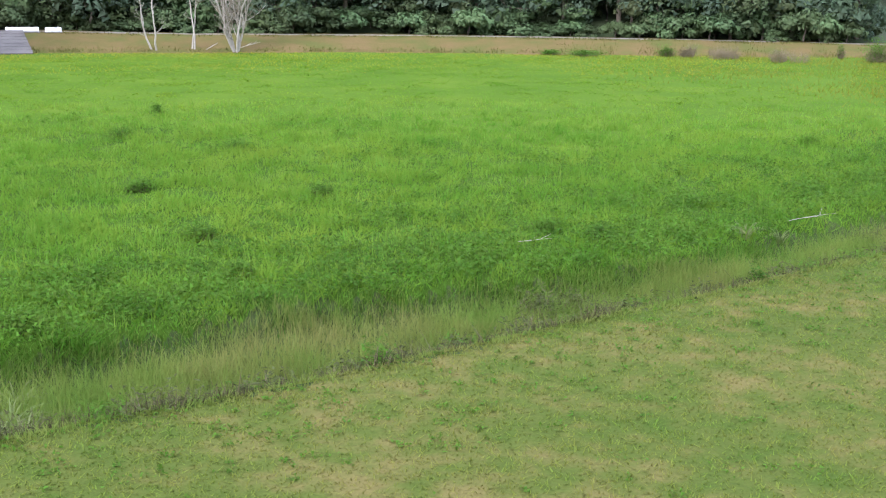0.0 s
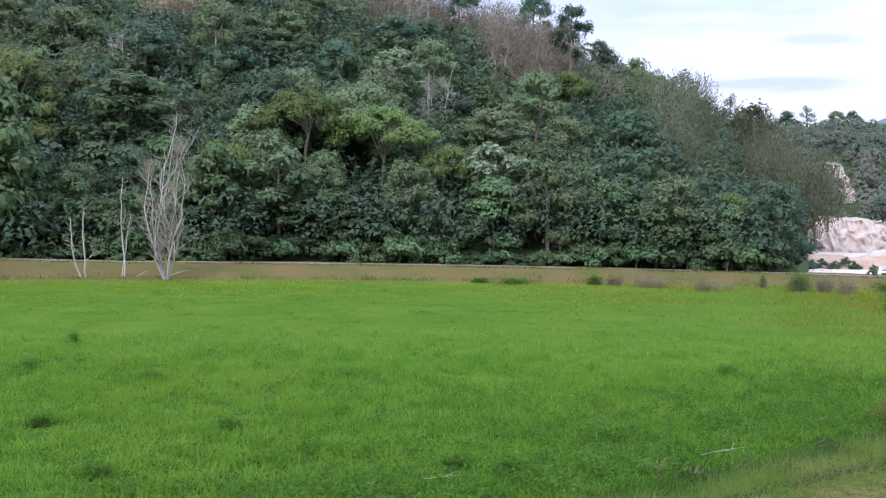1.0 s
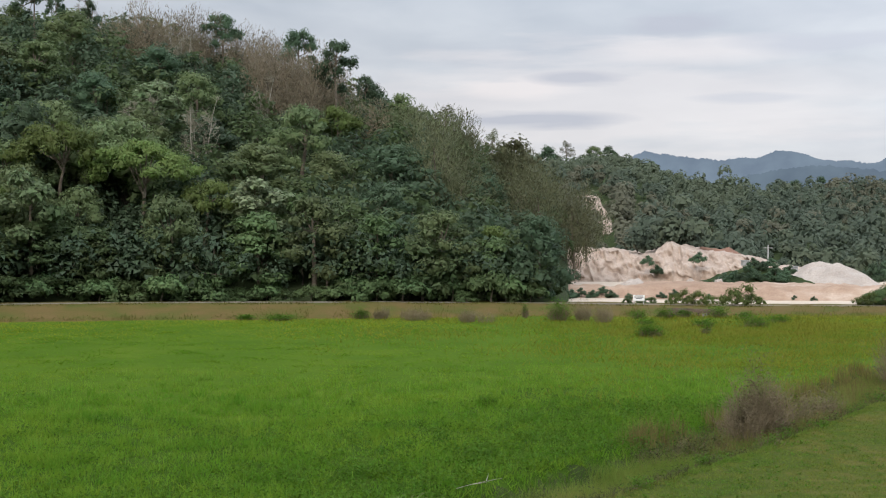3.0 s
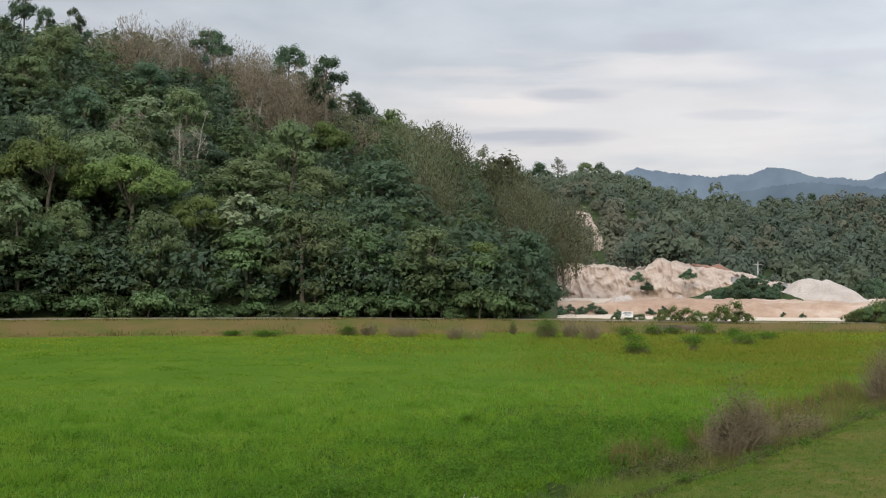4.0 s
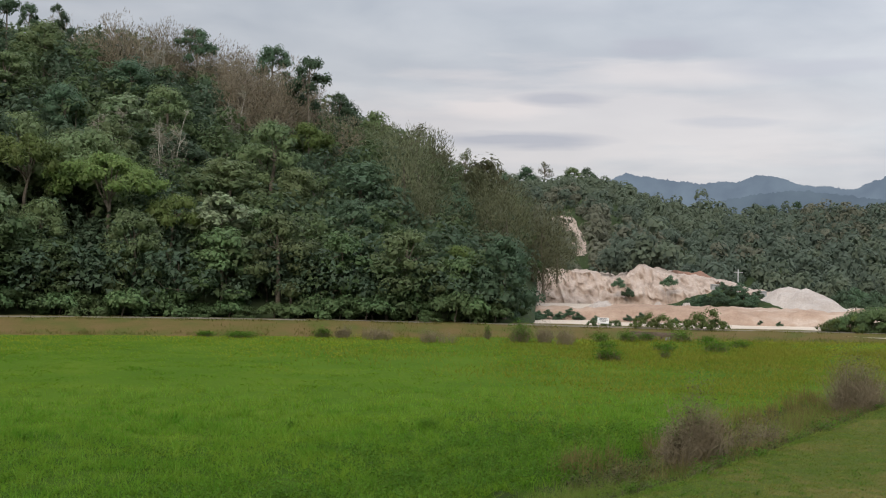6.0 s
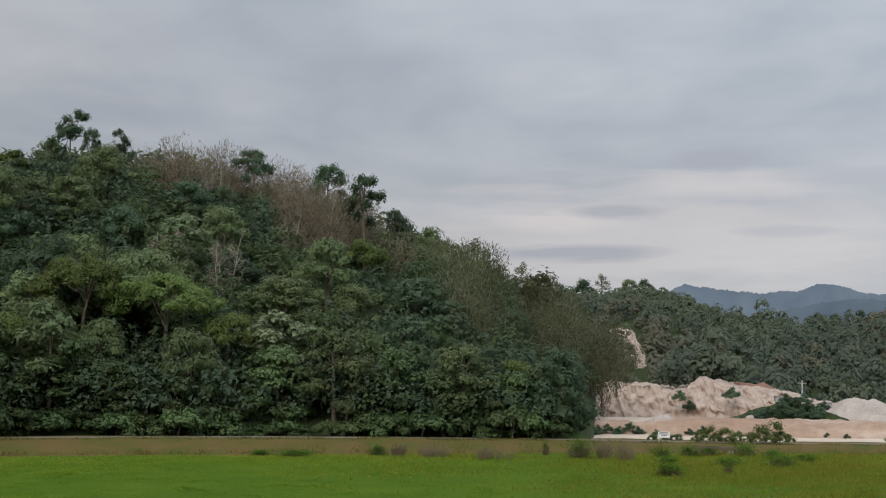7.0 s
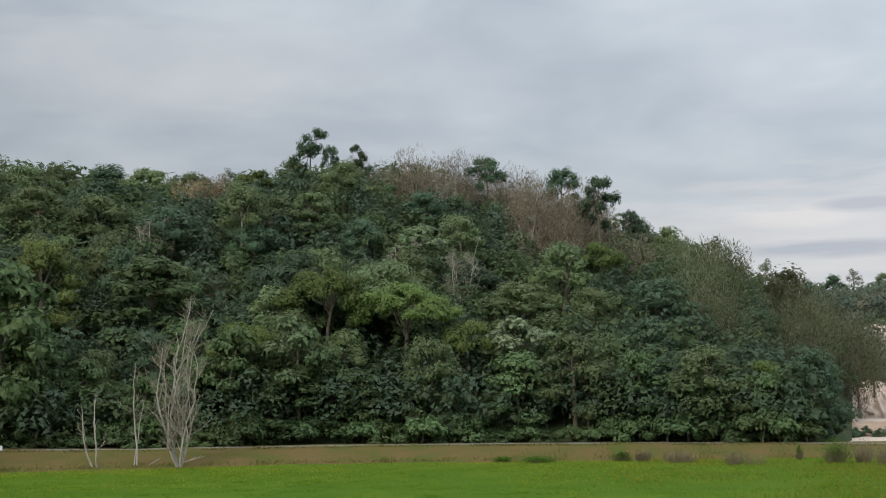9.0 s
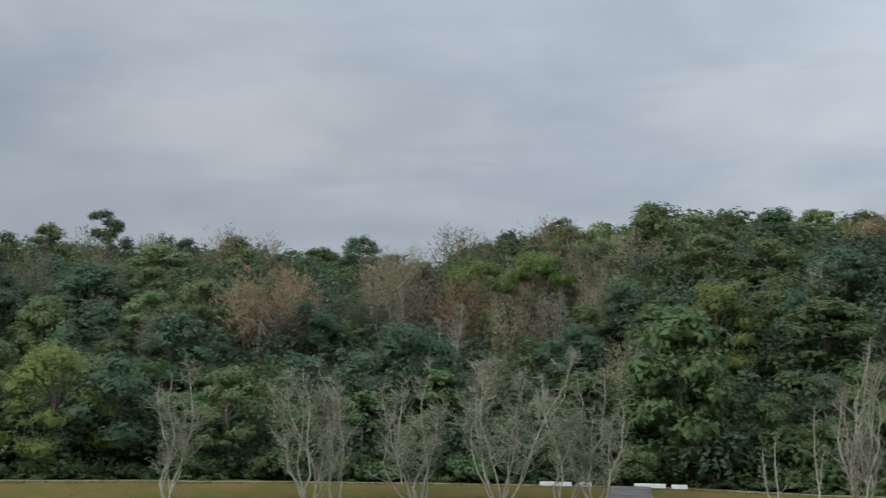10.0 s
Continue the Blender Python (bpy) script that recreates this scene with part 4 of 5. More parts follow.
dead_tree((-39.9, 88.4, 0.05), 13.8, 9, 0.105, "tall bare grey-brown dead tree at the foot of the dike", 1.25, 0.085, 0.16, 120, 0.3)
dead_tree((-43.2, 87.8, 0.05), 8.2, 2, 0.03, "broken whitish dead tree trunk with few branches", 0.4, 0.1, 0.1)
dead_tree((-45.7, 86.2, 0.05), 5.8, 2, 0.1, "short forked whitish dead tree trunk", 0.4, 0.1, 0.1)
for az, h, w, n, fz in ((55.2, 10.0, 0.12, 5, 1.2), (48.9, 11.0, 0.36, 8, 1.2), (47.6, 9.8, 0.3, 4, 1.1), (43.9, 10.6, 0.36, 8, 1.3), (40.2, 12.2, 0.3, 8, 1.5), (37.4, 10.6, 0.24, 5, 1.1), (35.9, 8.4, 0.3, 5, 1.4)):
    dead_tree(polar(az, 95.5, 0.0), h * 1.12, n, w, "half-dead greyish tree with many fine twigs", fz * 1.15, 0.1, 0.2, 1500)
# leafless trees among the green ones on the hill
for az, el, h in ((11.8, 5.7, 9.0), (14.3, 6.0, 8.0), (9.0, 7.0, 8.0), (7.4, 8.0, 9.0), (12.6, 9.0, 8.5), (42.6, 4.6, 10.0), (45.8, 5.6, 9.0), (38.0, 5.4, 9.0), (50.4, 4.8, 9.0), (26.0, 6.9, 8.0)):
    dead_tree(on_slope(az, el, h * 0.7), h, 5, 0.3, "leafless brownish tree among green forest trees", 1.3, 0.10)


# ---- grass ----
rng = np.random.default_rng(22)


def blades(name, pts, height, width, material, label, lean=0.35, flop=0.0):
    """Pointed grass blades, one triangle each."""
    n = len(pts)
    a = rng.uniform(0, 2 * np.pi, n)
    b = a + np.pi / 2 + rng.normal(0, 0.5, n)
    h = height * rng.uniform(0.5, 1.2, n)
    w = width * rng.uniform(0.6, 1.4, n)
    side = np.stack([np.cos(a), np.sin(a), 0 * a], 1) * w[:, None] * 0.5
    l = (np.abs(rng.normal(0, lean, n)) + flop) * h
    tip = pts + np.stack([np.cos(b) * l, np.sin(b) * l, h], 1)
    v = np.stack([pts - side, pts + side, tip], 1).reshape(-1, 3)
    me = mesh_np(name, v, np.arange(3 * n).reshape(-1, 3), material)
    return tagged(new(name, me), label, "grass", kind="stuff")


def edge_s(x, y):
    ex = -10.85 + 0.757 * (y - 11.4) + 1.2 * np.sin(np.pi * np.clip((y - 11.4) / 37.3, -0.3, 1.3))
    return (ex - x) * 0.8


def heights(x, y):
    return np.array([ground_z(a, b) for a, b in zip(x, y)])


def scatter(n, az0, az1, r0, r1, power=0.5):
    az, r = np.radians(rng.uniform(az0, az1, n)), (r0 ** 2 + (r1 ** 2 - r0 ** 2) * rng.uniform(0, 1, n)) ** 0.5
    return -np.sin(az) * r, np.cos(az) * r


def clumpy(x, y, scale, keep):
    """Keeps more points where a noise is high, so that growth is uneven."""
    k = np.array([noise.noise((a * scale, b * scale, 11)) for a, b in zip(x, y)])
    return rng.uniform(0, 1, len(x)) < np.clip(keep + k * 0.9, 0.05, 1)


def before_dike(x, y):
    return np.array([math.hypot(a, e) < dike_r(math.degrees(math.atan2(-a, e))) + 0.6 for a, e in zip(x, y)])


def build_grass():
    # the field, near and far
    for n, r0, r1, h, w in ((310000, 14, 54, 0.27, 0.034), (150000, 40, 92, 0.1, 0.06)):
        x, y = scatter(n, -26, 62, r0, r1)
        s = edge_s(x, y)
        ok = ((s > far_s(y) - 0.25) | (y > 74)) & (s > -26)
        # the two densities run into each other
        near = (54 - np.hypot(x, y)) / 14 > rng.uniform(0, 1, n)
        ok &= near if r0 < 40 else ~near
        x, y = x[ok], y[ok]
        # most of it in tufts
        k = len(x) // 14
        own = rng.integers(0, k, len(x))
        spread = (0.13 if r0 < 40 else 0.3) * rng.uniform(0.5, 1.6, k)[own]
        tuft = rng.uniform(0, 1, len(x)) < 0.75
        x = np.where(tuft, x[own] + rng.normal(0, 1, len(x)) * spread, x)
        y = np.where(tuft, y[own] + rng.normal(0, 1, len(y)) * spread, y)
        hh = h * np.clip(0.8 + 0.75 * np.array([noise.noise((a * 0.5, b * 0.5, 2)) for a, b in zip(x, y)]) + (1.2 if r0 < 40 else 0.4) * np.array([noise.noise((a * 1.7, b * 1.1, 8)) for a, b in zip(x, y)]), 0.25, 2.0)
        blades("field_grass", np.stack([x, y, heights(x, y) - 0.02], 1), hh, w, M["field_near" if r0 < 40 else "field"], "lush bright green field grass", 0.9, 0.3 if r0 < 40 else 1.6)
    x, y = scatter(115000, -26, 66, 72, 112)
    ok = (edge_s(x, y) > -46) & before_dike(x, y) & (np.hypot(x, y) > 74 + 20 * rng.uniform(0, 1, len(x)))
    x, y = x[ok], y[ok]
    blades("field_grass", np.stack([x, y, 0 * x - 0.02], 1), 0.1, 0.06, M["field_far"], "pale yellow-green grass at the foot of the dike", 0.8, 0.6)
    x, y = scatter(110000, -27, 9, 62, 112)
    ok = before_dike(x, y) & clumpy(x, y, 0.12, 0.45) & (np.degrees(np.arctan2(x, y)) > rng.uniform(-9, 9, len(x))) & (np.hypot(x, y) > rng.uniform(62, 92, len(x)))
    x, y = x[ok], y[ok]
    blades("rough_grass", np.stack([x, y, 0 * x - 0.02], 1), 0.3, 0.05, M["rough_blade"], "rank olive-green grass before the dike", 0.8, 0.3)
    # and thinner into the field, towards the ditch's far end
    x, y = scatter(100000, -27, -1, 44, 96)
    ok = before_dike(x, y) & clumpy(x, y, 0.16, 0.5) & (edge_s(x, y) > 2.5) & (np.degrees(np.arctan2(x, y)) > 2 + 16 * rng.uniform(0, 1, len(x)) * (1.5 - np.hypot(x, y) / 100))
    x, y = x[ok], y[ok]
    blades("rough_grass", np.stack([x, y, heights(x, y) - 0.02], 1), 0.2, 0.05, M["rough_blade"], "olive rank grass spreading into the field", 0.9, 0.4)
    # taller tufts that stand out of the near field
    k = 2600
    tx, ty = scatter(k, -24, 60, 15, 58)
    ok = edge_s(tx, ty) > 3.8
    tx, ty = tx[ok], ty[ok]
    own = rng.integers(0, len(tx), 42000)
    spread = rng.uniform(0.06, 0.22, len(tx))[own]
    x, y = tx[own] + rng.normal(0, 1, len(own)) * spread, ty[own] + rng.normal(0, 1, len(own)) * spread
    blades("field_tufts", np.stack([x, y, heights(x, y) - 0.02], 1), rng.uniform(0.2, 0.42, len(tx))[own], 0.024, M["field_tip"], "taller bright tufts in the lush field grass", 0.6)
    # tufts along the dike's foot and crest
    az = rng.uniform(-24, 66, 30000)
    dr = np.where(rng.uniform(0, 1, 30000) < 0.6, np.abs(rng.normal(0, 0.7, 30000)) * np.where(az < 10, 2.6, 1.0), 5.3 + rng.normal(0, 0.25, 30000))
    ok = np.array([noise.noise((v * 0.9, 0, 5)) for v in az]) > rng.uniform(-0.3, 0.5, 30000)
    az, dr = az[ok], dr[ok]
    r = np.array([dike_r(a) for a in az]) + dr
    a = np.radians(az)
    z = np.interp(dr, [0, 2, 3.9, 5.2, 5.8], [0.05, 0.52, 1.02, 1.28, 1.32]) * np.array([crest_k(v) for v in az])
    blades("dike_grass", np.stack([-np.sin(a) * r, np.cos(a) * r, z - 0.03], 1), 0.22, 0.06, M["dike_blade"], "olive tufts of grass at the foot and crest of the dike", 0.6)
    # broad-leaved weeds where the field meets the ditch, and darker clumps further out
    C = []
    for i in range(1500):
        y = 9 + 37 * rng.uniform() ** 1.3
        s = float(far_s(y)) + abs(rng.normal(0, 3.2)) if i < 1150 else rng.uniform(4, 34)
        x = edge_x(y) - s / 0.8
        k = int(rng.uniform(20, 70))
        w = rng.uniform(0.12, 0.45)
        C.append(rng.normal(0, 1, (k, 3)) * [w, w, 0.09] + [x, y, ground_z(x, y) + 0.2])
    C = np.concatenate(C)
    v, f = leaves(C, np.tile([0, 0, 1.0], (len(C), 1)) + rng.normal(0, 0.4, (len(C), 3)), 0.085, 0.55)
    tagged(new("weeds", mesh_np("weeds", v, f, M["weed"])), "dark broad-leaved weeds in the field grass", "weeds", kind="stuff")
    # the mown lawn
    n = 150000
    y = 7 + 47 * rng.uniform(0, 1, n) ** 1.25
    s = 0.15 - 15 * rng.uniform(0, 1, n) ** 1.2
    x = np.interp(y, np.linspace(5, 72, 200), [edge_x(v) for v in np.linspace(5, 72, 200)]) - s / 0.8
    blades("lawn_grass", np.stack([x, y, heights(x, y) - 0.005], 1), 0.045, 0.026, M["lawn_blade"], "short mown lawn grass with brown patches", 1.2, 0.5)
    # coarser tufts left by the mower
    k = 2400
    cy, cs = 8 + 38 * rng.uniform(0, 1, k), 0.1 - 12 * rng.uniform(0, 1, k)
    cs[:500] = rng.normal(-0.1, 0.2, 500)
    own = rng.integers(0, k, 52000)
    y = cy[own] + rng.normal(0, 0.13, len(own))
    s = cs[own] + rng.normal(0, 0.11, len(own))
    x = np.interp(y, np.linspace(5, 72, 200), [edge_x(v) for v in np.linspace(5, 72, 200)]) - s / 0.8
    blades("lawn_tufts", np.stack([x, y, heights(x, y) - 0.005], 1), 0.05, 0.02, M["lawn_blade"], "coarse low tufts of grass and weeds on the lawn", 0.9)
    C = []
    for i in range(620):
        y, s = 8 + 30 * rng.uniform(0, 1) ** 1.2, -abs(rng.normal(0, 2.6)) if i < 420 else rng.uniform(-12, 0)
        x = edge_x(y) - s / 0.8
        w = rng.uniform(0.03, 0.13)
        k = int(6 + 120 * w)
        C.append(rng.normal(0, 1, (k, 3)) * [w, w, 0.012] + [x, y, ground_z(x, y) + 0.035])
    C = np.concatenate(C)
    v, f = leaves(C, np.tile([0, 0, 1.0], (len(C), 1)) + rng.normal(0, 0.3, (len(C), 3)), 0.05, 0.6)
    tagged(new("lawn_weeds", mesh_np("lawn_weeds", v, f, M["weed"])), "flat dark green weeds in the mown lawn", "weeds", kind="stuff")
    # the ditch's tall growth, in tufts of uneven height
    k = 5200
    ty = 7 + 62 * rng.uniform(0, 1, k) ** 1.15
    ts = np.where(ty > 25, 0.45, 0.85) + (far_s(ty) - 1.1) * rng.uniform(0, 1, k)
    th = 0.5 * rng.uniform(0.5, 1.35, k) * (0.55 + 0.45 * np.sin(np.pi * np.clip(ts / far_s(ty), 0, 1)))
    n = 190000
    own = rng.integers(0, k, n)
    y = ty[own] + rng.normal(0, 0.16, n)
    s = ts[own] + rng.normal(0, 0.14, n)
    x = np.interp(y, np.linspace(5, 72, 200), [edge_x(v) for v in np.linspace(5, 72, 200)]) - s / 0.8
    ok = clumpy(x, y, 0.3, 0.8)
    blades("ditch_grass", np.stack([x, y, heights(x, y) - 0.03], 1)[ok], th[own][ok], 0.014, M["ditch_blade"], "tall rank olive-green grass in the ditch", 0.85)
    k = 300
    ty, ts = rng.uniform(36, 58, k), rng.uniform(0.3, 3.6, k)
    own = rng.integers(0, k, 12000)
    y, s = ty[own] + rng.normal(0, 0.18, 12000), ts[own] + rng.normal(0, 0.15, 12000)
    x = np.interp(y, np.linspace(5, 72, 200), [edge_x(v) for v in np.linspace(5, 72, 200)]) - s / 0.8
    blades("dry_grass", np.stack([x, y, heights(x, y) - 0.03], 1), (0.8 * rng.uniform(0.5, 1.2, k))[own], 0.022, M["dry_blade"], "tall dry brownish grass in the ditch", 0.45)
    y = rng.uniform(8, 72, 12000)
    s = np.abs(rng.normal(0.9, 0.4, 12000))
    x = np.interp(y, np.linspace(8, 72, 200), [edge_x(v) for v in np.linspace(8, 72, 200)]) - s / 0.8
    ok = clumpy(x, y, 0.3, 0.45)
    x, y = x[ok], y[ok]
    blades("dry_grass", np.stack([x, y, heights(x, y) - 0.03], 1), 0.24, 0.014, M["dry_blade"], "dead brown grass along the ditch's edge", 1.0)
    # the bank under the lawn, rank with withered stalks coloured dark as its shade
    y = 7 + 65 * rng.uniform(0, 1, 52000) ** 1.3
    s = 0.02 + 0.62 * rng.uniform(0, 1, 52000) + np.array([0.3 * noise.noise((0, v * 0.7, 3)) + 0.2 * noise.noise((0, v * 2.3, 4)) for v in y])
    x = np.interp(y, np.linspace(5, 72, 200), [edge_x(v) for v in np.linspace(5, 72, 200)]) - s / 0.8
    ok = clumpy(x, y, 0.5, 0.75) & (rng.uniform(0, 1, len(y)) < np.clip(1.35 - y / 40, 0.2, 1))
    x, y = x[ok], y[ok]
    blades("bank_weeds", np.stack([x, y, heights(x, y) - 0.02], 1), 0.24 * (0.4 + 1.2 * rng.uniform(0, 1, len(x)) ** 2), 0.024, M["bank"], "dark withered stalks on the ditch's bank", 1.0)
    # the field's own bank: dark stalks stand in for the overhanging grass's shade
    y = 9 + 40 * rng.uniform(0, 1, 26000)
    s = far_s(y) - 0.35 + 0.3 * rng.normal(0, 0.6, 26000) + np.array([0.25 * noise.noise((0, v * 0.9, 12)) for v in y])
    x = np.interp(y, np.linspace(5, 72, 200), [edge_x(v) for v in np.linspace(5, 72, 200)]) - s / 0.8
    ok = clumpy(x, y, 0.35, 0.55) & (rng.uniform(0, 1, len(y)) < np.where(y < 27, 1.0, 0.35))
    x, y = x[ok], y[ok]
    blades("bank_weeds", np.stack([x, y, heights(x, y) - 0.02], 1), 0.22, 0.022, M["weed"], "dark green stalks under the field's edge", 0.9)
    # the lawn's ragged fringe over the bank
    y = 7 + 60 * rng.uniform(0, 1, 26000) ** 1.3
    s = rng.normal(-0.05, 0.14, 26000) + np.array([0.22 * noise.noise((0, v * 0.9, 6)) + 0.15 * noise.noise((0, v * 3.1, 7)) for v in y])
    x = np.interp(y, np.linspace(5, 72, 200), [edge_x(v) for v in np.linspace(5, 72, 200)]) - s / 0.8
    ok = clumpy(x, y, 0.9, 0.6)
    x, y = x[ok], y[ok]
    blades("lawn_fringe", np.stack([x, y, heights(x, y) - 0.01], 1), 0.12, 0.018, M["ditch_blade"], "unmown fringe of grass along the lawn's edge", 1.0)


build_grass()


# ---- scrub ----
rng = np.random.default_rng(23)


def scrub(at, width, height, n, material, label, green=None, name="dry_shrub"):
    t = tagged(new(name), label, "shrub")
    t.location = at
    V, F = [], []
    for i in range(n):
        a, q = rng.uniform(0, 6.28), math.sqrt(rng.uniform(0, 1)) * width * 0.5
        p = Vector((math.cos(a) * q * 0.7, math.sin(a) * q * 0.7, -0.1))
        d = Vector((math.cos(a) * 0.22 + rng.normal(0, 0.15), math.sin(a) * 0.22 + rng.normal(0, 0.15), 1)).normalized()
        L = height * rng.uniform(0.5, 1.05) * (1.05 - 0.5 * (q / (width * 0.5)) ** 2)
        mid = p + d * L * 0.55 + Vector((rng.normal(0, 0.05), rng.normal(0, 0.05), 0))
        tip = mid + (d + Vector((rng.normal(0, 0.35), rng.normal(0, 0.35), 0))).normalized() * L * 0.45
        tube(V, F, [p, mid, tip], [0.010, 0.007, 0.003], 3)
        for _ in range(4):
            s = p.lerp(tip, rng.uniform(0.35, 0.9))
            e = s + Vector((rng.normal(0, 0.2), rng.normal(0, 0.2), rng.uniform(0.05, 0.35))) * height * 0.4
            tube(V, F, [s, e], [0.006, 0.003], 3)
    tagged(child("brushwood", mesh_np("brushwood", V, F, M[material]), t), kind="stuff")
    k = int(n * (15 if green == "weed" else 10 if height < 1.1 or at[1] < 60 else 2))
    c = rng.normal(0, 1, (k, 3)) * [width * 0.26, width * 0.26, height * 0.26] + [0, 0, height * 0.45]
    c[:, 2] = np.abs(c[:, 2])
    v, f = leaves(c, np.tile([0, 0, 1.0], (k, 1)), 0.13 if green == "weed" and width > 1.1 else 0.09, 0.35)
    tagged(child("foliage", mesh_np("foliage", v, f, M[green or "scrub_leaf"]), t), kind="stuff")
    return t


for x, y, w, h, n in ((8.8, 39.0, 1.0, 2.0, 200), (9.5, 39.7, 1.1, 2.9, 300), (10.2, 40.5, 0.9, 2.2, 160), (11.9, 42.6, 1.2, 1.5, 110), (13.0, 43.9, 1.1, 1.2, 80), (19.4, 53.6, 1.6, 3.1, 300), (20.6, 55.4, 1.8, 2.9, 260), (13.4, 44.8, 1.2, 1.3, 90)):
    scrub((x, y, ground_z(x, y)), w, h, n, "grey_bark", "tangled grey-brown dry shrub in the ditch")
for x, y, w, h, n in ((5.4, 35.0, 1.5, 0.8, 120), (6.6, 36.4, 1.4, 0.9, 130), (7.6, 37.8, 1.3, 0.8, 110), (11.6, 41.6, 1.0, 0.9, 60)):
    scrub((x, y, ground_z(x, y)), w, h, n, "grey_bark", "low dark olive bush with dry stems in the ditch", "scrub_dark", "bush")
for x, y, w, h, n in ((-5.6, 96.4, 0.7, 1.3, 90), (-6.1, 96.2, 0.7, 0.7, 50), (-3.4, 95.0, 2.2, 1.4, 130), (-2.4, 95.2, 1.4, 1.2, 80), (0.9, 92.4, 1.5, 1.3, 130), (2.3, 92.2, 1.8, 1.2, 70), (9.9, 94.5, 1.5, 1.9, 150), (11.2, 92.4, 1.6, 1.8, 140)):
    scrub((x, y, 0.05), w, h, n, "grey_bark", "brown withered shrub at the foot of the dike")
for x, y, w, h, n in ((17.0, 98.6, 1.6, 0.9, 90), (18.6, 99.2, 1.2, 0.7, 60), (21.4, 99.0, 1.8, 1.0, 90), (23.2, 97.5, 1.6, 0.6, 70), (14.6, 97.5, 1.5, 0.7, 70), (24.6, 93.0, 1.8, 0.6, 70), (18.0, 88.5, 2.0, 0.6, 80), (14.0, 90.0, 1.6, 0.5, 60), (8.0, 94.3, 2.0, 1.7, 150), (12.5, 78.8, 1.9, 0.8, 120), (16.6, 81.0, 0.7, 0.8, 50), (21.6, 88.0, 2.4, 0.9, 110), (-7.4, 96.6, 1.3, 0.8, 90), (5.6, 97.4, 0.5, 1.2, 60), (-13.6, 95.0, 2.6, 0.4, 120), (-16.4, 95.4, 1.4, 0.35, 70)):
    scrub((x, y, 0.05), w, h, n, "grey_bark", "small dark green bush in the rough grass", "weed", "bush")


for x, y, w in ((-18.2, 37.2, 0.9), (-13.3, 23.6, 0.75), (-17.5, 28.8, 0.7), (-5.9, 26.2, 0.7), (-13.1, 16.0, 0.7), (-12.5, 29.5, 0.6), (-11.1, 20.5, 0.6), (-25.9, 46.7, 0.4), (-23.5, 39.0, 0.8), (-4.6, 26.0, 0.6), (0.9, 45.4, 0.8)):
    scrub((x, y, ground_z(x, y)), w * 1.2, 0.42, 46, "bank", "dark broad-leaved clump of weeds in the field grass", "weed", "weed_clump")
for x, y, w, h in ((-5.2, 20.9, 0.7, 0.6), (-4.6, 21.6, 0.6, 0.4), (1.6, 29.6, 0.8, 0.4)):
    scrub((x, y, ground_z(x, y)), w, h, 70, "grey_bark", "low dark tangled weeds in the ditch grass", "scrub_dark")
# both rows of weeds are dark to draw the bank's line of shade
for i in range(64):
    y = 11.0 + i * 0.42 + rng.uniform(-0.4, 0.4)
    x = edge_x(y) - rng.uniform(0.0, 0.7)
    scrub((x, y, ground_z(x, y)), rng.uniform(0.4, 1.1), rng.uniform(0.22, 0.5), 15, "grey_bark", "low dark withered weeds on the ditch bank", "weed" if i % 4 == 0 else "scrub_dark")


for i in range(44):
    y = 37.5 + i * 0.5 + rng.uniform(-0.4, 0.4)
    x = edge_x(y) - rng.uniform(0.0, 0.6)
    scrub((x, y, ground_z(x, y)), rng.uniform(0.5, 1.2), rng.uniform(0.3, 0.6), 14, "grey_bark", "low dark withered weeds on the ditch bank", "weed" if i % 3 == 0 else "scrub_dark")


# ---- dike furniture ----
def box_bm(sx, sy, sz, bevel=0.03):
    bm = bmesh.new()
    bmesh.ops.create_cube(bm, size=1)
    bmesh.ops.scale(bm, vec=(sx, sy, sz), verts=bm.verts)
    bmesh.ops.translate(bm, vec=(0, 0, sz / 2), verts=bm.verts)
    if bevel:
        bmesh.ops.bevel(bm, geom=bm.edges[:], offset=bevel, segments=2, affect="EDGES")
    return bm


for a0, a1 in ((38.45, 37.0), (36.8, 36.1), (34.2, 32.8), (32.55, 31.85)):
    am = (a0 + a1) / 2
    q = polar(am, dike_r(am) + 5.6, 1.3 * crest_k(am))
    b = tagged(new("concrete_barrier"), "low white-painted concrete barrier block on the dike crest", "barrier", "white barriers on the crest")
    b.matrix_basis = Matrix.Translation(q) @ pose(0, 0, 0, 0, 0, am)
    part("block", box_bm(radians(a0 - a1) * 102.5, 0.35, 0.42), M["white"], b)
    part("plinth", box_bm(radians(a0 - a1) * 102.5 + 0.1, 0.5, 0.1, 0.015), M["concrete"], b, "grey concrete base strip")


def build_ramp():
    ramp = tagged(new("concrete_ramp"), "grey concrete ramp up the dike's slope", "ramp")
    am = 34.35
    ramp.matrix_basis = Matrix.Translation(polar(am, dike_r(am))) @ pose(0, 0, 0, 0, 0, am)
    for i in range(7):
        bm = box_bm(3.9 - 0.12 * i, 0.86, 0.22, 0.015)
        bmesh.ops.transform(bm, matrix=Matrix.Translation((0, -0.2 + i * 0.87, -0.05 + i * 0.205)) @ pose(0, 0, 0, 13.3, 0, 0), verts=bm.verts)
        part("slab", bm, M["ramp"], ramp)


build_ramp()


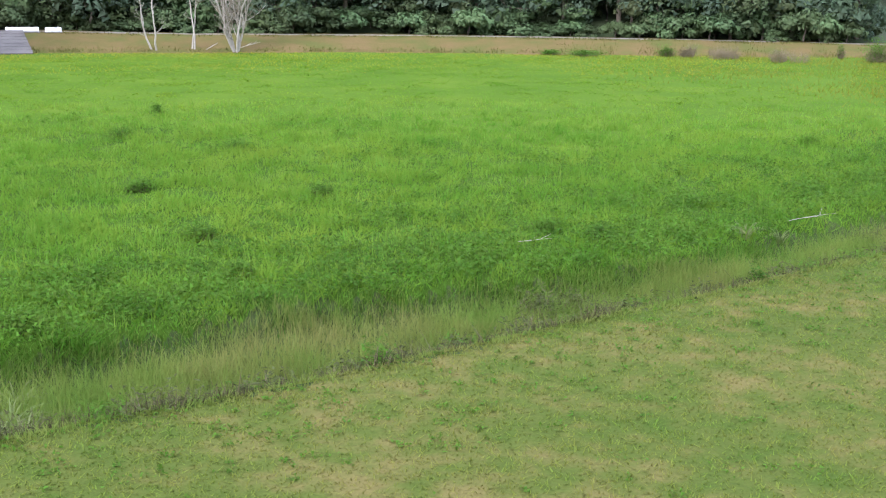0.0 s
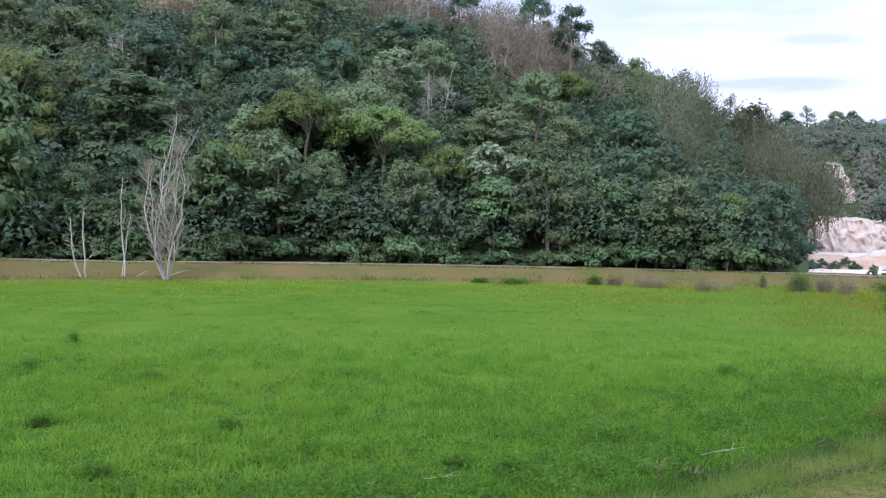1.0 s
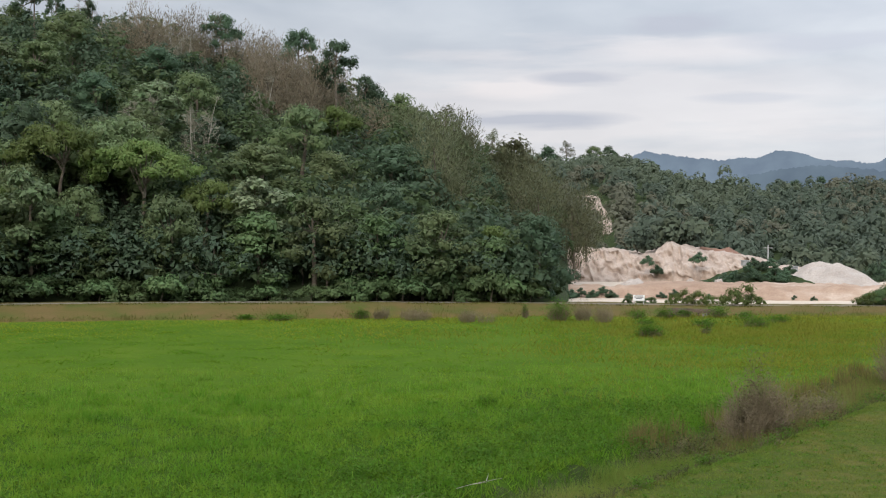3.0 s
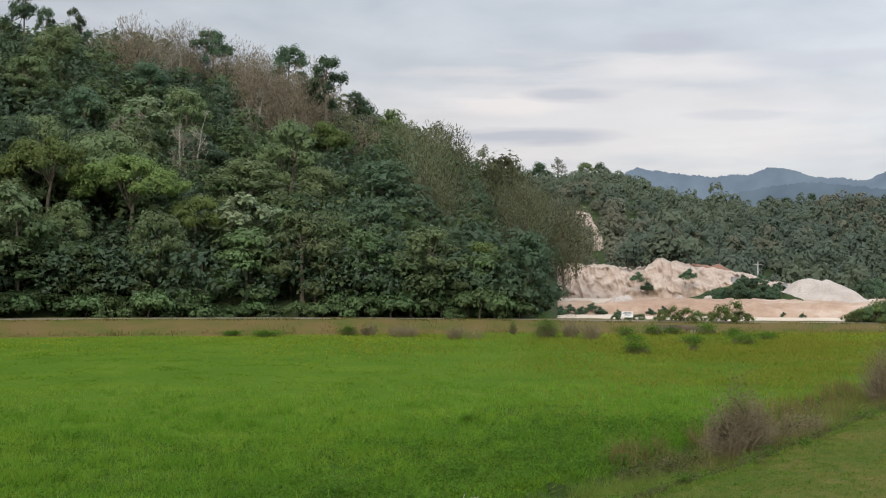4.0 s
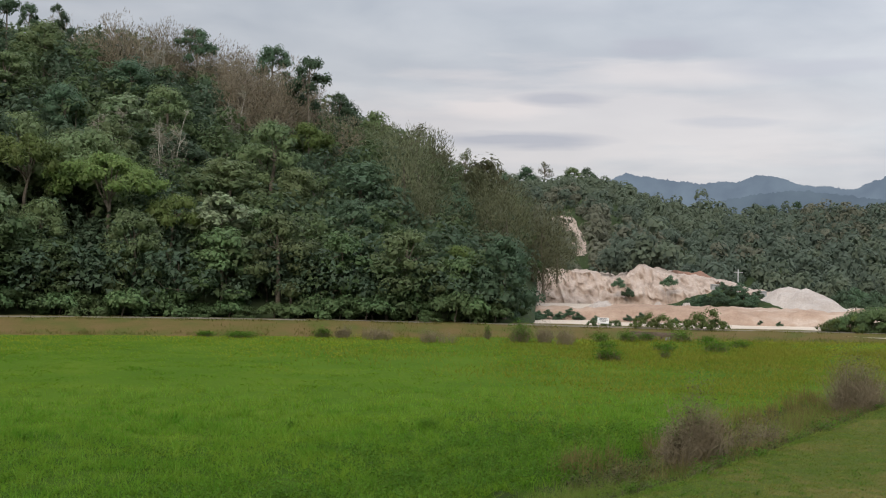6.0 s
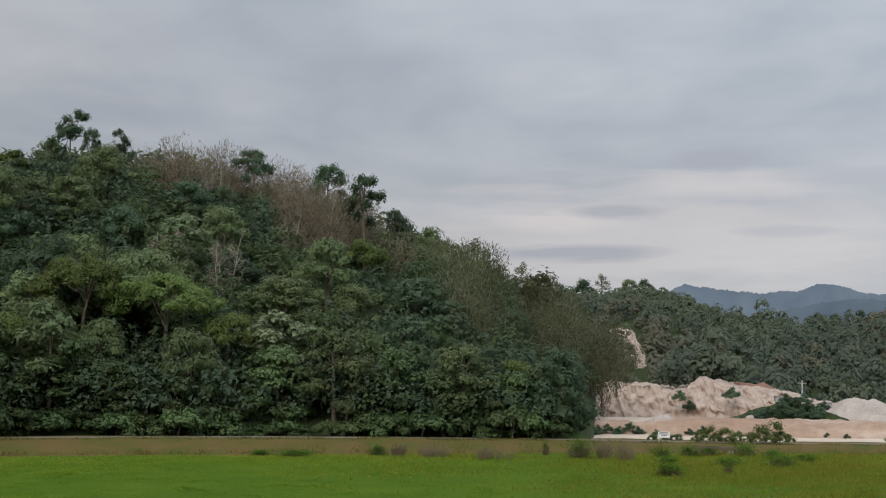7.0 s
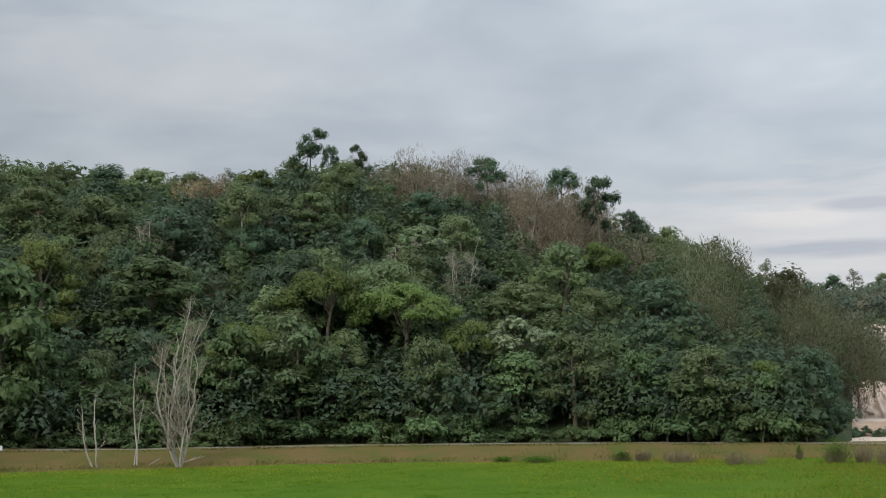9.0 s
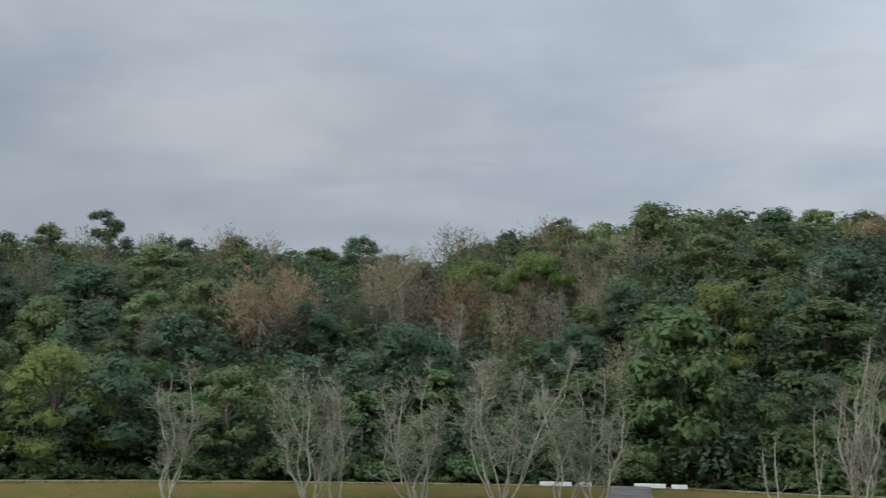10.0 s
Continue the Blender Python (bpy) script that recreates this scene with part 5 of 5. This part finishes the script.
# ---- quarry ----
def sheet(name, azs, rows, zf, material, label, category, kind="structure"):
    """A strip of land between bearings; rows are (distance, height) pairs bent by zf(az, r, z)."""
    V, F = [], []
    for az in azs:
        for r, z in rows:
            V.append(zf(az, r, z))
    k = len(rows)
    for i in range(len(azs) - 1):
        for j in range(k - 1):
            F.append((i * k + j, i * k + j + k, i * k + j + k + 1, i * k + j + 1))
    return tagged(new(name, mesh_np(name, V, F, material, True)), label, category, kind=kind)


def bump3(x, y, z, s, amp):
    return amp * noise.fractal((x * s, y * s, z * s), 0.9, 2.0, 4)


def floor_z(az, r, z):
    q = polar(az, r)
    return (q.x, q.y, 0.3 + bump3(q.x, q.y, 0, 0.08, 0.15))


sheet("quarry_floor", np.arange(-34, -4.2, 0.5), [(r, 0) for r in range(112, 240, 4)], floor_z, M["pale_sand"], "bare pale sand floor of the quarry", "ground")


def bank_z(az, r, z):
    q = polar(az, r + bump3(az, z, 0, 1.5, 0.9))
    k = 0.6 + 0.18 * min(1, max(0, (-6 - az) / 4))
    if az < -20:
        k *= max(0.2, 1 + (az + 20) / 6)
    return (q.x, q.y, z * k + bump3(q.x, q.y, z, 0.25, 0.34) + 0.14 * noise.noise((q.x * 1.2, q.y * 1.2, 3)) if z > 0.2 else z)


sheet("sand_bank", np.arange(-27, -5.2, 0.12), [(127, 0.1), (128.5, 0.5), (130, 1.0), (131.5, 1.5), (133, 1.9), (134.5, 2.05), (140, 2.1), (144, 1.6), (150, 0.1)], bank_z, M["sand"], "long flat-topped bank of orange-pink sand", "embankment")


def cliff_z(az, r, z):
    top = float(np.interp(-az, [3.5, 5, 6.2, 8.0, 8.9, 9.4, 10.0, 10.8, 11.6, 12.4, 13.4, 15, 17], [6.0, 5.2, 5.1, 4.8, 4.0, 4.6, 6.1, 5.5, 4.9, 4.7, 4.0, 2.6, 1.0]))
    f = z / 6.0
    q = polar(az, r)
    dr = bump3(q.x, z * 1.4, 3.0, 0.16, 2.6) + 1.3 * abs(noise.noise((q.x * 0.5, z * 0.3, 7))) + 1.3 * abs(noise.noise((q.x * 1.5, z * 0.5, 2))) + 1.6 * max(0.0, 0.2 - abs(noise.noise((q.x * 0.8, z * 0.2, 12)))) * 2.5
    q = polar(az, r + 2.0 - dr * min(1, f * 4) * (1 if f < 1.01 else 0.3))
    return (q.x, q.y, f * top + (bump3(q.x, q.y, z, 0.35, 0.5) + 0.25 * noise.noise((q.x * 1.3, q.y * 1.3, z))) * (f > 0.1))


sheet("quarry_cliff", np.arange(-17, -4.4, 0.05), [(182 + 0.26 * i, 0.2 * i) for i in range(31)] + [(193, 6.1), (198, 6.3), (225, 6.4)], cliff_z, M["rock"], "broken face of pale pinkish quarry rock", "cliff")


def heap(az, r, width, height, material, label):
    bm = bmesh.new()
    bmesh.ops.create_grid(bm, x_segments=36, y_segments=36, size=0.5)
    for v in bm.verts:
        x, y = v.co.x * 2, v.co.y * 2
        d = math.hypot(x * (1 + 0.15 * math.sin(3 * y)), y)
        h = max(0.0, 1 - d) ** 0.8
        h = min(h, 0.86 + 0.25 * noise.noise((x * 2.5, y * 2.5, 2)))
        v.co = Vector((x * width / 2, y * width / 2, h * height + bump3(x * 3, y * 3, az, 1.0, 0.12 * height) * (h > 0.02) - 0.15))
    me = bpy.data.meshes.new("stone_mound")
    bm.to_mesh(me)
    bm.free()
    me.materials.append(material)
    t = new("stone_mound", me)
    t.matrix_basis = Matrix.Translation(polar(az, r, 0.3)) @ pose(0, 0, 0, 0, 0, az)
    return tagged(t, label, "heap", "heaps in the quarry")


heap(-17.0, 164, 15.5, 4.0, M["heap"], "large heap of whitish crushed stone")
heap(-8.4, 140, 6, 2.2, M["heap"], "small heap of whitish sand on the bank")
heap(-11.0, 141, 3, 2.1, M["heap"], "small heap of whitish sand on the bank")
heap(-12.3, 141, 2.6, 2.2, M["heap"], "small heap of whitish sand on the bank")


# ---- far land ----
rng = np.random.default_rng(24)


def far_z(x, y):
    r, az = math.hypot(x, y), math.degrees(math.atan2(-x, y))
    e = float(np.interp(-az, [0, 3, 5, 7.2, 8.5, 9.5, 11, 13, 16, 18, 20.5, 26, 34], [2.1, 2.6, 3.0, 3.1, 3.05, 2.7, 2.25, 1.95, 1.95, 2.05, 2.2, 2.5, 2.0]))
    u = (r - 225) / 225
    if u <= 0:
        return 0.2
    top = 6 + 450 * math.tan(radians(e))
    return top * (math.sin(min(u, 1) * math.pi / 2) if u < 1 else 1 - 0.3 * min(1, u - 1)) + 3 * noise.noise((x * 0.012, y * 0.012, 4)) * min(1, u * 3)


def scar_az(r):
    return -7.35 + (r - 262) / 44 * 1.0


def scar_z(az, r, z):
    q = polar(scar_az(r) + az * (0.6 + 0.4 * abs(math.sin(r * 0.12))) + bump3(az, r * 0.2, 1, 0.8, 0.12), r)
    return (q.x, q.y, far_z(q.x, q.y) + 1.8 * (1 - (az / 0.54) ** 2) * max(0, math.sin(math.pi * (r - 261) / 46)) - 0.2 + bump3(q.x, q.y, 2, 0.3, 0.8))


def build_far():
    V, F = [], []
    azs, rs = np.arange(-36, 6, 1.0), np.arange(225, 620, 12)
    for az in azs:
        for r in rs:
            q = polar(az, r)
            V.append((q.x, q.y, far_z(q.x, q.y)))
    k = len(rs)
    for i in range(len(azs) - 1):
        for j in range(k - 1):
            F.append((i * k + j + k, i * k + j, i * k + j + 1, i * k + j + 1 + k))
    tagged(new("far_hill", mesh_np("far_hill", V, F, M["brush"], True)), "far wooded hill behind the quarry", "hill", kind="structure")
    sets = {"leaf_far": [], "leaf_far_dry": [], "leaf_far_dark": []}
    soft = {key: [] for key in sets}
    for i in range(2700):
        az, r = rng.uniform(-27, 1), 226 + 240 * rng.uniform(0, 1) ** 1.1
        if i < 70:
            az, r = (rng.uniform(-11, -8.0) if i % 3 else rng.uniform(-6.2, -4.5)), rng.uniform(200, 214)
        if 226 < r < 312 and abs(az - scar_az(max(r, 256))) < 0.52:
            continue
        q = polar(az, r)
        z = far_z(q.x, q.y) if i >= 70 else 5.0
        k = 1.0 + 2.4 * rng.uniform(0, 1) ** 1.8
        tall = rng.uniform(0.8, 1.5) if rng.uniform() < 0.93 else 2.4
        pick = rng.uniform(0, 0.4) + 0.42 + 0.9 * noise.noise((q.x * 0.022, q.y * 0.009, 8))
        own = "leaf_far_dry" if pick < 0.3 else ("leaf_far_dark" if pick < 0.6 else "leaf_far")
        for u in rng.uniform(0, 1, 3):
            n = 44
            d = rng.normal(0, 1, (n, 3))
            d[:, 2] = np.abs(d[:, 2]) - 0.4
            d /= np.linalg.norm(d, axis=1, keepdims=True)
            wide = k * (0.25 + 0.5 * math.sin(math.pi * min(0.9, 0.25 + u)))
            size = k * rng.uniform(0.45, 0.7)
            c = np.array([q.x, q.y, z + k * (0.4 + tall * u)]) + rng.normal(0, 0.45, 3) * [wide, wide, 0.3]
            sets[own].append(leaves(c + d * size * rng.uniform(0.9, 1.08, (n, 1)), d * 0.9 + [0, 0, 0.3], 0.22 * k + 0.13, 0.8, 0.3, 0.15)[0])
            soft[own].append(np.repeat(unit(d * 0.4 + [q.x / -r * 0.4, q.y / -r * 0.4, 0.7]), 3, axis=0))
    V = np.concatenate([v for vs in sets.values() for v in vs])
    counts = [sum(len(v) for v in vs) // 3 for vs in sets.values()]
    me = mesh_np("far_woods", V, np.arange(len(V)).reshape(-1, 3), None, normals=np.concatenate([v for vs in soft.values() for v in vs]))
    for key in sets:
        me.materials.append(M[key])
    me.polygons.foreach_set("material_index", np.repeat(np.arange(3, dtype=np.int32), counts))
    tagged(new("far_woods", me), "far dense mixed woods on the hill", "woods", kind="stuff")


build_far()
sheet("rock_scar", np.arange(-0.54, 0.55, 0.06), [(r, 0) for r in np.arange(262, 306, 1.0)], scar_z, M["rock"], "pale bare rock scar on the far wooded slope", "cliff")


# the ranges glow unlit, with the blue haze painted into that colour
def mountain_range(dist, pale, azs_t, els_t, label):
    m = bpy.data.materials.new("painted_haze_glow")
    m.use_nodes = True
    nt = m.node_tree
    nt.nodes.clear()
    N, L = nt.nodes.new, nt.links.new
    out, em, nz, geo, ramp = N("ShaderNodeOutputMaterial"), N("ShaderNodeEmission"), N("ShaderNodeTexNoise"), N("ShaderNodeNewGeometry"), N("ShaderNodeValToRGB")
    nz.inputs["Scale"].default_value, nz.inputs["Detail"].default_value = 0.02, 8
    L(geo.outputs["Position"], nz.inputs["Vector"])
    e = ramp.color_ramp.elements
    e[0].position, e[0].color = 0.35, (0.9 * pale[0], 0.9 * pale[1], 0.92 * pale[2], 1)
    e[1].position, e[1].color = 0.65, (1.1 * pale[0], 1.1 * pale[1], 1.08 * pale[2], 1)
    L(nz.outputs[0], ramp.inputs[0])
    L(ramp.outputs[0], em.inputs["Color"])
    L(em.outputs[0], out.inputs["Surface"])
    V, F = [], []
    azs = np.arange(-50, 4, 0.03)
    for az in azs:
        q = polar(az, dist)
        # crowns along the ridge, some standing out
        crowns = 5 * noise.noise((az * 1.3, dist, 0)) + 3 * noise.noise((az * 4.3, dist, 1)) + 2.2 * noise.noise((az * 11, dist, 2)) + 1.4 * noise.noise((az * 27, dist, 3))
        top = dist * math.tan(radians(float(np.interp(-az, azs_t, els_t)))) - 2 + crowns * dist / 2400
        V += [(q.x, q.y, 0), (q.x * 1.02, q.y * 1.02, top * 0.6), (q.x * 1.05, q.y * 1.05, 6 + top * 1.05)]
    for i in range(len(azs) - 1):
        for j in range(2):
            F.append((i * 3 + j + 3, i * 3 + j, i * 3 + j + 1, i * 3 + j + 4))
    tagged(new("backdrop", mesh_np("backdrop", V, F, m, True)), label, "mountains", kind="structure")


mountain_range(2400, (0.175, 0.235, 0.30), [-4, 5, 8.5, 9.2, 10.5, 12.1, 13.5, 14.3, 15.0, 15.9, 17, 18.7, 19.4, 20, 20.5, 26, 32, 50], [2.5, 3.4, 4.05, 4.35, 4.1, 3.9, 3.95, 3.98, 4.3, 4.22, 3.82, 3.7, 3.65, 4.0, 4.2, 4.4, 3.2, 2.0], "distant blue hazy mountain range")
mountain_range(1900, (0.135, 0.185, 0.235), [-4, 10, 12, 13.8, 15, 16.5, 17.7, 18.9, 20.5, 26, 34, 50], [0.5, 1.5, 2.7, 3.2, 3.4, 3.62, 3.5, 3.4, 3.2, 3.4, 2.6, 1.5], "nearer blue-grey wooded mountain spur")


# ---- details of quarry and crest ----
def strut(bm, p, q, w):
    """A square bar from p to q, added to bm."""
    p, q = Vector(p), Vector(q)
    got = bmesh.ops.create_cube(bm, size=1)["verts"]
    d = q - p
    m = Matrix.Translation((p + q) / 2) @ d.to_track_quat("Z", "Y").to_matrix().to_4x4() @ Matrix.Diagonal((w, w, d.length, 1))
    bmesh.ops.transform(bm, matrix=m, verts=got)
    return bm


def face_eye(x, y, z, az):
    return Matrix.Translation((x, y, z)) @ pose(0, 0, 0, 0, 0, az)


def sign_board():
    t = tagged(new("sign_board"), "white notice board on two posts on the dike crest", "sign")
    q = polar(-8.6, dike_r(-8.6) + 7.0, 1.3 * crest_k(-8.6))
    t.matrix_basis = face_eye(q.x, q.y, q.z, -8.6)
    for x in (-0.42, 0.42):
        part("post", strut(bmesh.new(), (x, 0.03, -0.2), (x, 0.03, 0.8), 0.05), M["steel"], t)
    bm = box_bm(1.0, 0.03, 0.5, 0.006)
    bmesh.ops.translate(bm, vec=(0, 0, 0.34), verts=bm.verts)
    board = part("board", bm, M["white"], t)
    for z, w in ((0.76, 0.65), (0.65, 0.8), (0.54, 0.5)):
        bm = box_bm(w, 0.012, 0.05, 0)
        bmesh.ops.translate(bm, vec=(0, -0.02, z - 0.025), verts=bm.verts)
        part("lettering", bm, M["ink"], board, "dark unreadable line of lettering")


sign_board()


def old_culvert():
    t = tagged(new("culvert_deck"), "low weathered brown timber deck over a culvert mouth", "culvert")
    r = dike_r(-11.1) - 0.6
    q = polar(-11.1, r, 0.0)
    t.matrix_basis = face_eye(q.x, q.y, q.z, -11.1)
    part("deck", strut(bmesh.new(), (-2.2, 0.15, 0.62), (2.2, 0.15, 0.52), 0.18), M["old_wood"], t)
    for i in range(6):
        x = -1.8 + i * 0.7
        part("plank", strut(bmesh.new(), (x - 0.33, -0.09, 0.46 + 0.05 * (i % 2)), (x + 0.33, -0.09, 0.42), 0.22), M["old_wood"], t)
    for x in (-2.0, -1.5, -0.4, 0.3, 1.1, 1.5, 2.0):
        part("post", strut(bmesh.new(), (x, 0, -0.3), (x + 0.06, 0, 0.5), 0.14), M["old_wood"], t)
    part("brace", strut(bmesh.new(), (2.1, -0.1, 0.7), (2.9, -0.3, -0.1), 0.06), M["old_wood"], t)
    for x, w in ((0.7, 0.16), (0.95, 0.1)):
        part("slab", strut(bmesh.new(), (x, -0.15, -0.1), (x + 0.05, -0.15, 0.3), w), M["concrete"], t)


old_culvert()


def power_pole():
    t = tagged(new("power_pole"), "grey power pole with a cross-arm behind the quarry", "pole")
    q = polar(-14.5, 172, 0.3)
    t.matrix_basis = face_eye(q.x, q.y, q.z, -14.5)
    V, F = [], []
    tube(V, F, [(0, 0, -0.5), (0, 0, 5.6)], [0.11, 0.08], 8)
    child("shaft", mesh_np("shaft", V, F, M["steel"], True), t)
    part("crossarm", strut(bmesh.new(), (-0.6, 0, 5.2), (0.6, 0, 5.2), 0.08), M["steel"], t)


power_pole()


# a plain roofed box, added in place of a small quarry machine
def site_container(az, r, z, w, label):
    t = tagged(new("site_container"), label, "container")
    q = polar(az, r, z)
    t.matrix_basis = face_eye(q.x, q.y, q.z, az + 12) @ Matrix.Diagonal((0.7, 0.7, 0.55, 1))
    part("body", box_bm(w, 1.6, 1.1, 0.04), M["steel"], t)
    bm = box_bm(w + 0.15, 2.0, 0.12, 0.02)
    bmesh.ops.translate(bm, vec=(0, 0, 1.1), verts=bm.verts)
    part("roof", bm, M["steel"], t)
    bm = box_bm(0.6, 0.04, 0.8, 0.01)
    bmesh.ops.translate(bm, vec=(0.2, -0.93, 0.05), verts=bm.verts)
    part("door", bm, M["steel"], t)


mound = heap(-14.0, 156, 17, 3.4, M["brush"], "low mound overgrown with green brush")
terrace = heap(-12.0, 207, 26, 6.0, M["red_soil"], "terrace of reddish-brown bare soil above the quarry")
site_container(-13.5, 158.5, 3.3, 1.3, "small white site cabin on the quarry mound")
site_container(-15.6, 158, 2.6, 1.2, "small pale steel bin beside the stone heap")
for az, r, z, k in ((-12.2, 151, 1.0, 0.4), (-12.8, 150.5, 1.4, 0.45), (-13.3, 150, 1.6, 0.4), (-13.9, 150.5, 1.9, 0.45), (-14.5, 150, 1.7, 0.4), (-15.0, 150.5, 1.6, 0.4), (-14.2, 153.5, 3.0, 0.35), (-11.8, 151, 0.7, 0.35), (-13.6, 153, 2.8, 0.35), (-12.5, 152, 1.5, 0.4), (-13.0, 151.5, 1.8, 0.4), (-14.8, 152.5, 2.5, 0.4), (-15.2, 152, 2.0, 0.4), (-13.9, 155.5, 3.3, 0.4), (-14.6, 155, 3.3, 0.4), (-15.4, 154, 2.4, 0.4), (-9.1, 184, 3.0, 0.5), (-11.4, 184, 3.4, 0.55), (-9.6, 184, 1.6, 0.5), (-18.9, 168, 1.2, 0.9), (-19.6, 170, 1.2, 1.0), (-20.4, 165, 1.2, 0.9)):
    plant("under_q", polar(az, r, z), k)
for az, r, z, k in ((-5.6, 128.5, 0.4, 0.32), (-6.0, 129, 0.6, 0.3), (-6.5, 128.6, 0.4, 0.3), (-7.0, 129.5, 0.8, 0.28), (-7.4, 128.6, 0.4, 0.3), (-5.2, 127, 0.3, 0.5), (-8.2, 128.2, 0.3, 0.22), (-9.7, 128.6, 0.4, 0.24), (-10.3, 129, 0.6, 0.26), (-15.6, 128.4, 0.3, 0.2), (-16.4, 128.2, 0.3, 0.18), (-11.8, 128.4, 0.3, 0.22)):
    plant("under_q", polar(az, r, z), k)
for az, r, k in ((-8.1, 107.5, 0.2), (-9.15, 107.8, 0.22), (-8.7, 108.5, 0.2), (-18.8, 107.2, 0.42), (-19.3, 107, 0.55), (-19.8, 107.4, 0.7), (-20.4, 107, 0.8), (-21.0, 107.5, 0.9), (-21.7, 107, 0.95)):
    plant("crest_mass", polar(az, dike_r(az) + r - 98.5, 1.3 * crest_k(az) - 0.03), k * 1.05)
for az, r, k in ((-10.2, 105.5, 0.35), (-10.6, 106, 0.5), (-11.2, 105.5, 0.48), (-11.6, 106.3, 0.4), (-12.9, 105.2, 0.45), (-13.3, 105.6, 0.7), (-13.8, 105.6, 0.4), (-12.3, 105.8, 0.3), (-18.5, 106.4, 0.35), (-18.9, 106.8, 0.45), (-19.5, 106.5, 0.6)):
    plant("crest_bush", polar(az, dike_r(az) + r - 98.5, 1.3 * crest_k(az)), k * 1.05, squash=1.35)

# trees that stand out on the far hill
for key, az, r, k in (("broad_c", -6.75, 440, 1.25), ("broad_b", -4.6, 440, 1.25), ("airy", -5.5, 440, 1.35), ("oval", -7.4, 440, 1.0), ("oval", -7.75, 442, 0.85), ("emergent", -9.3, 440, 0.8), ("broad_b2", -3.7, 440, 1.1), ("broad_c", -13.0, 445, 0.8), ("broad_b", -15.8, 445, 0.8), ("oval", -16.9, 446, 0.8)):
    q = polar(az, r)
    plant(key, (q.x, q.y, far_z(q.x, q.y) + 0.5), k)


# ---- at the ditch ----
def fallen_branch(at, length, turn, label, r=0.007, up=0.12):
    t = tagged(new("fallen_branch"), label, "branch")
    t.matrix_basis = Matrix.Translation(at) @ pose(0, 0, 0, 0, 0, turn)
    V, F = [], []
    pts = bough(V, F, Vector((0, 0, 0.05)), Vector((1, 0, up)), length, r, r * 0.45, 0.0, 6, 5)
    for i in (2, 4):
        bough(V, F, pts[i], Vector((0.7, rng.choice((-0.6, 0.6)), rng.uniform(0.1, 0.4))).normalized(), length * 0.36, r, r * 0.45, 0.02, 3, 4)
    child("limb", mesh_np("limb", V, F, M["pale_bark"], True), t)


fallen_branch((-6.2, 24.2, ground_z(-6.2, 24.2) + 0.16), 0.75, 0, "small bleached branch lying on the grass")
fallen_branch((-0.4, 28.4, ground_z(-0.4, 28.4) + 0.25), 1.2, 38, "long bleached forked branch lying in the ditch grass")
fallen_branch((-42.4, 88.0, 0.0), 1.35, 15, "crooked bleached branch lying at the foot of the dike", 0.035, 0.75)
fallen_branch((-39.6, 88.2, 0.3), 1.7, 10, "thin bleached branch leaning from the dead tree's foot", 0.03, 0.25)


def reed_clump(at, n, length, label):
    """Arching pale blades springing from one root."""
    t = tagged(new("reed_clump"), label, "reeds")
    t.location = at
    V, F = [], []
    for i in range(n):
        a = rng.uniform(0, 6.28)
        out = Vector((math.cos(a), math.sin(a), 0))
        L = length * rng.uniform(0.6, 1.15)
        w = Vector((-math.sin(a), math.cos(a), 0)) * 0.018
        p = out * rng.uniform(0, 0.12)
        base = len(V)
        for j in range(6):
            u = j / 5
            c = p + out * (L * 0.75 * u ** 1.5) + Vector((0, 0, L * (u - 0.55 * u ** 2.6)))
            k = 1 - 0.85 * u
            V += [c - w * k, c + w * k]
        for j in range(5):
            F.append((base + 2 * j, base + 2 * j + 1, base + 2 * j + 3, base + 2 * j + 2))
    child("blade_tuft", mesh_np("blade_tuft", V, F, M["reed"]), t)


for x, y, n, L in ((-10.8, 12.4, 46, 0.7), (-11.4, 13.0, 40, 0.7), (-11.9, 13.9, 34, 0.6), (-1.4, 27.2, 34, 0.6), (-0.6, 27.8, 26, 0.55), (5.0, 33.8, 26, 0.6), (7.6, 36.6, 30, 0.7)):
    reed_clump((x, y, ground_z(x, y)), n, L, "clump of pale arching reed-like grass at the ditch")


def stone(x, y, w, label, material="stone"):
    bm = bmesh.new()
    bmesh.ops.create_icosphere(bm, subdivisions=2, radius=w)
    for v in bm.verts:
        v.co *= 1 + 0.3 * noise.noise(v.co * (2.0 / w))
        v.co.z *= 0.6
    me = bpy.data.meshes.new("stone")
    bm.to_mesh(me)
    bm.free()
    me.materials.append(M[material])
    t = new("stone", me)
    t.location = (x, y, ground_z(x, y) + 0.01)
    tagged(t, label, "stone")


for x, y, w in ((1.0, 18.4, 0.03), (3.6, 27.2, 0.07), (-7.6, 15.4, 0.05)):
    stone(x, y, w, "small pale stone lying on the lawn")
for az, k in ((35.9, 0.16), (47.6, 0.2), (36.2, 0.14)):
    q = polar(az, 96.0)
    stone(q.x, q.y, k, "pale stone at the foot of the dike")


# kinds of tree that stand only in the joined woods leave no single one behind
for first, used in SPECIES.values():
    if not used:
        for o in (*first.children, first):
            bpy.data.objects.remove(o)
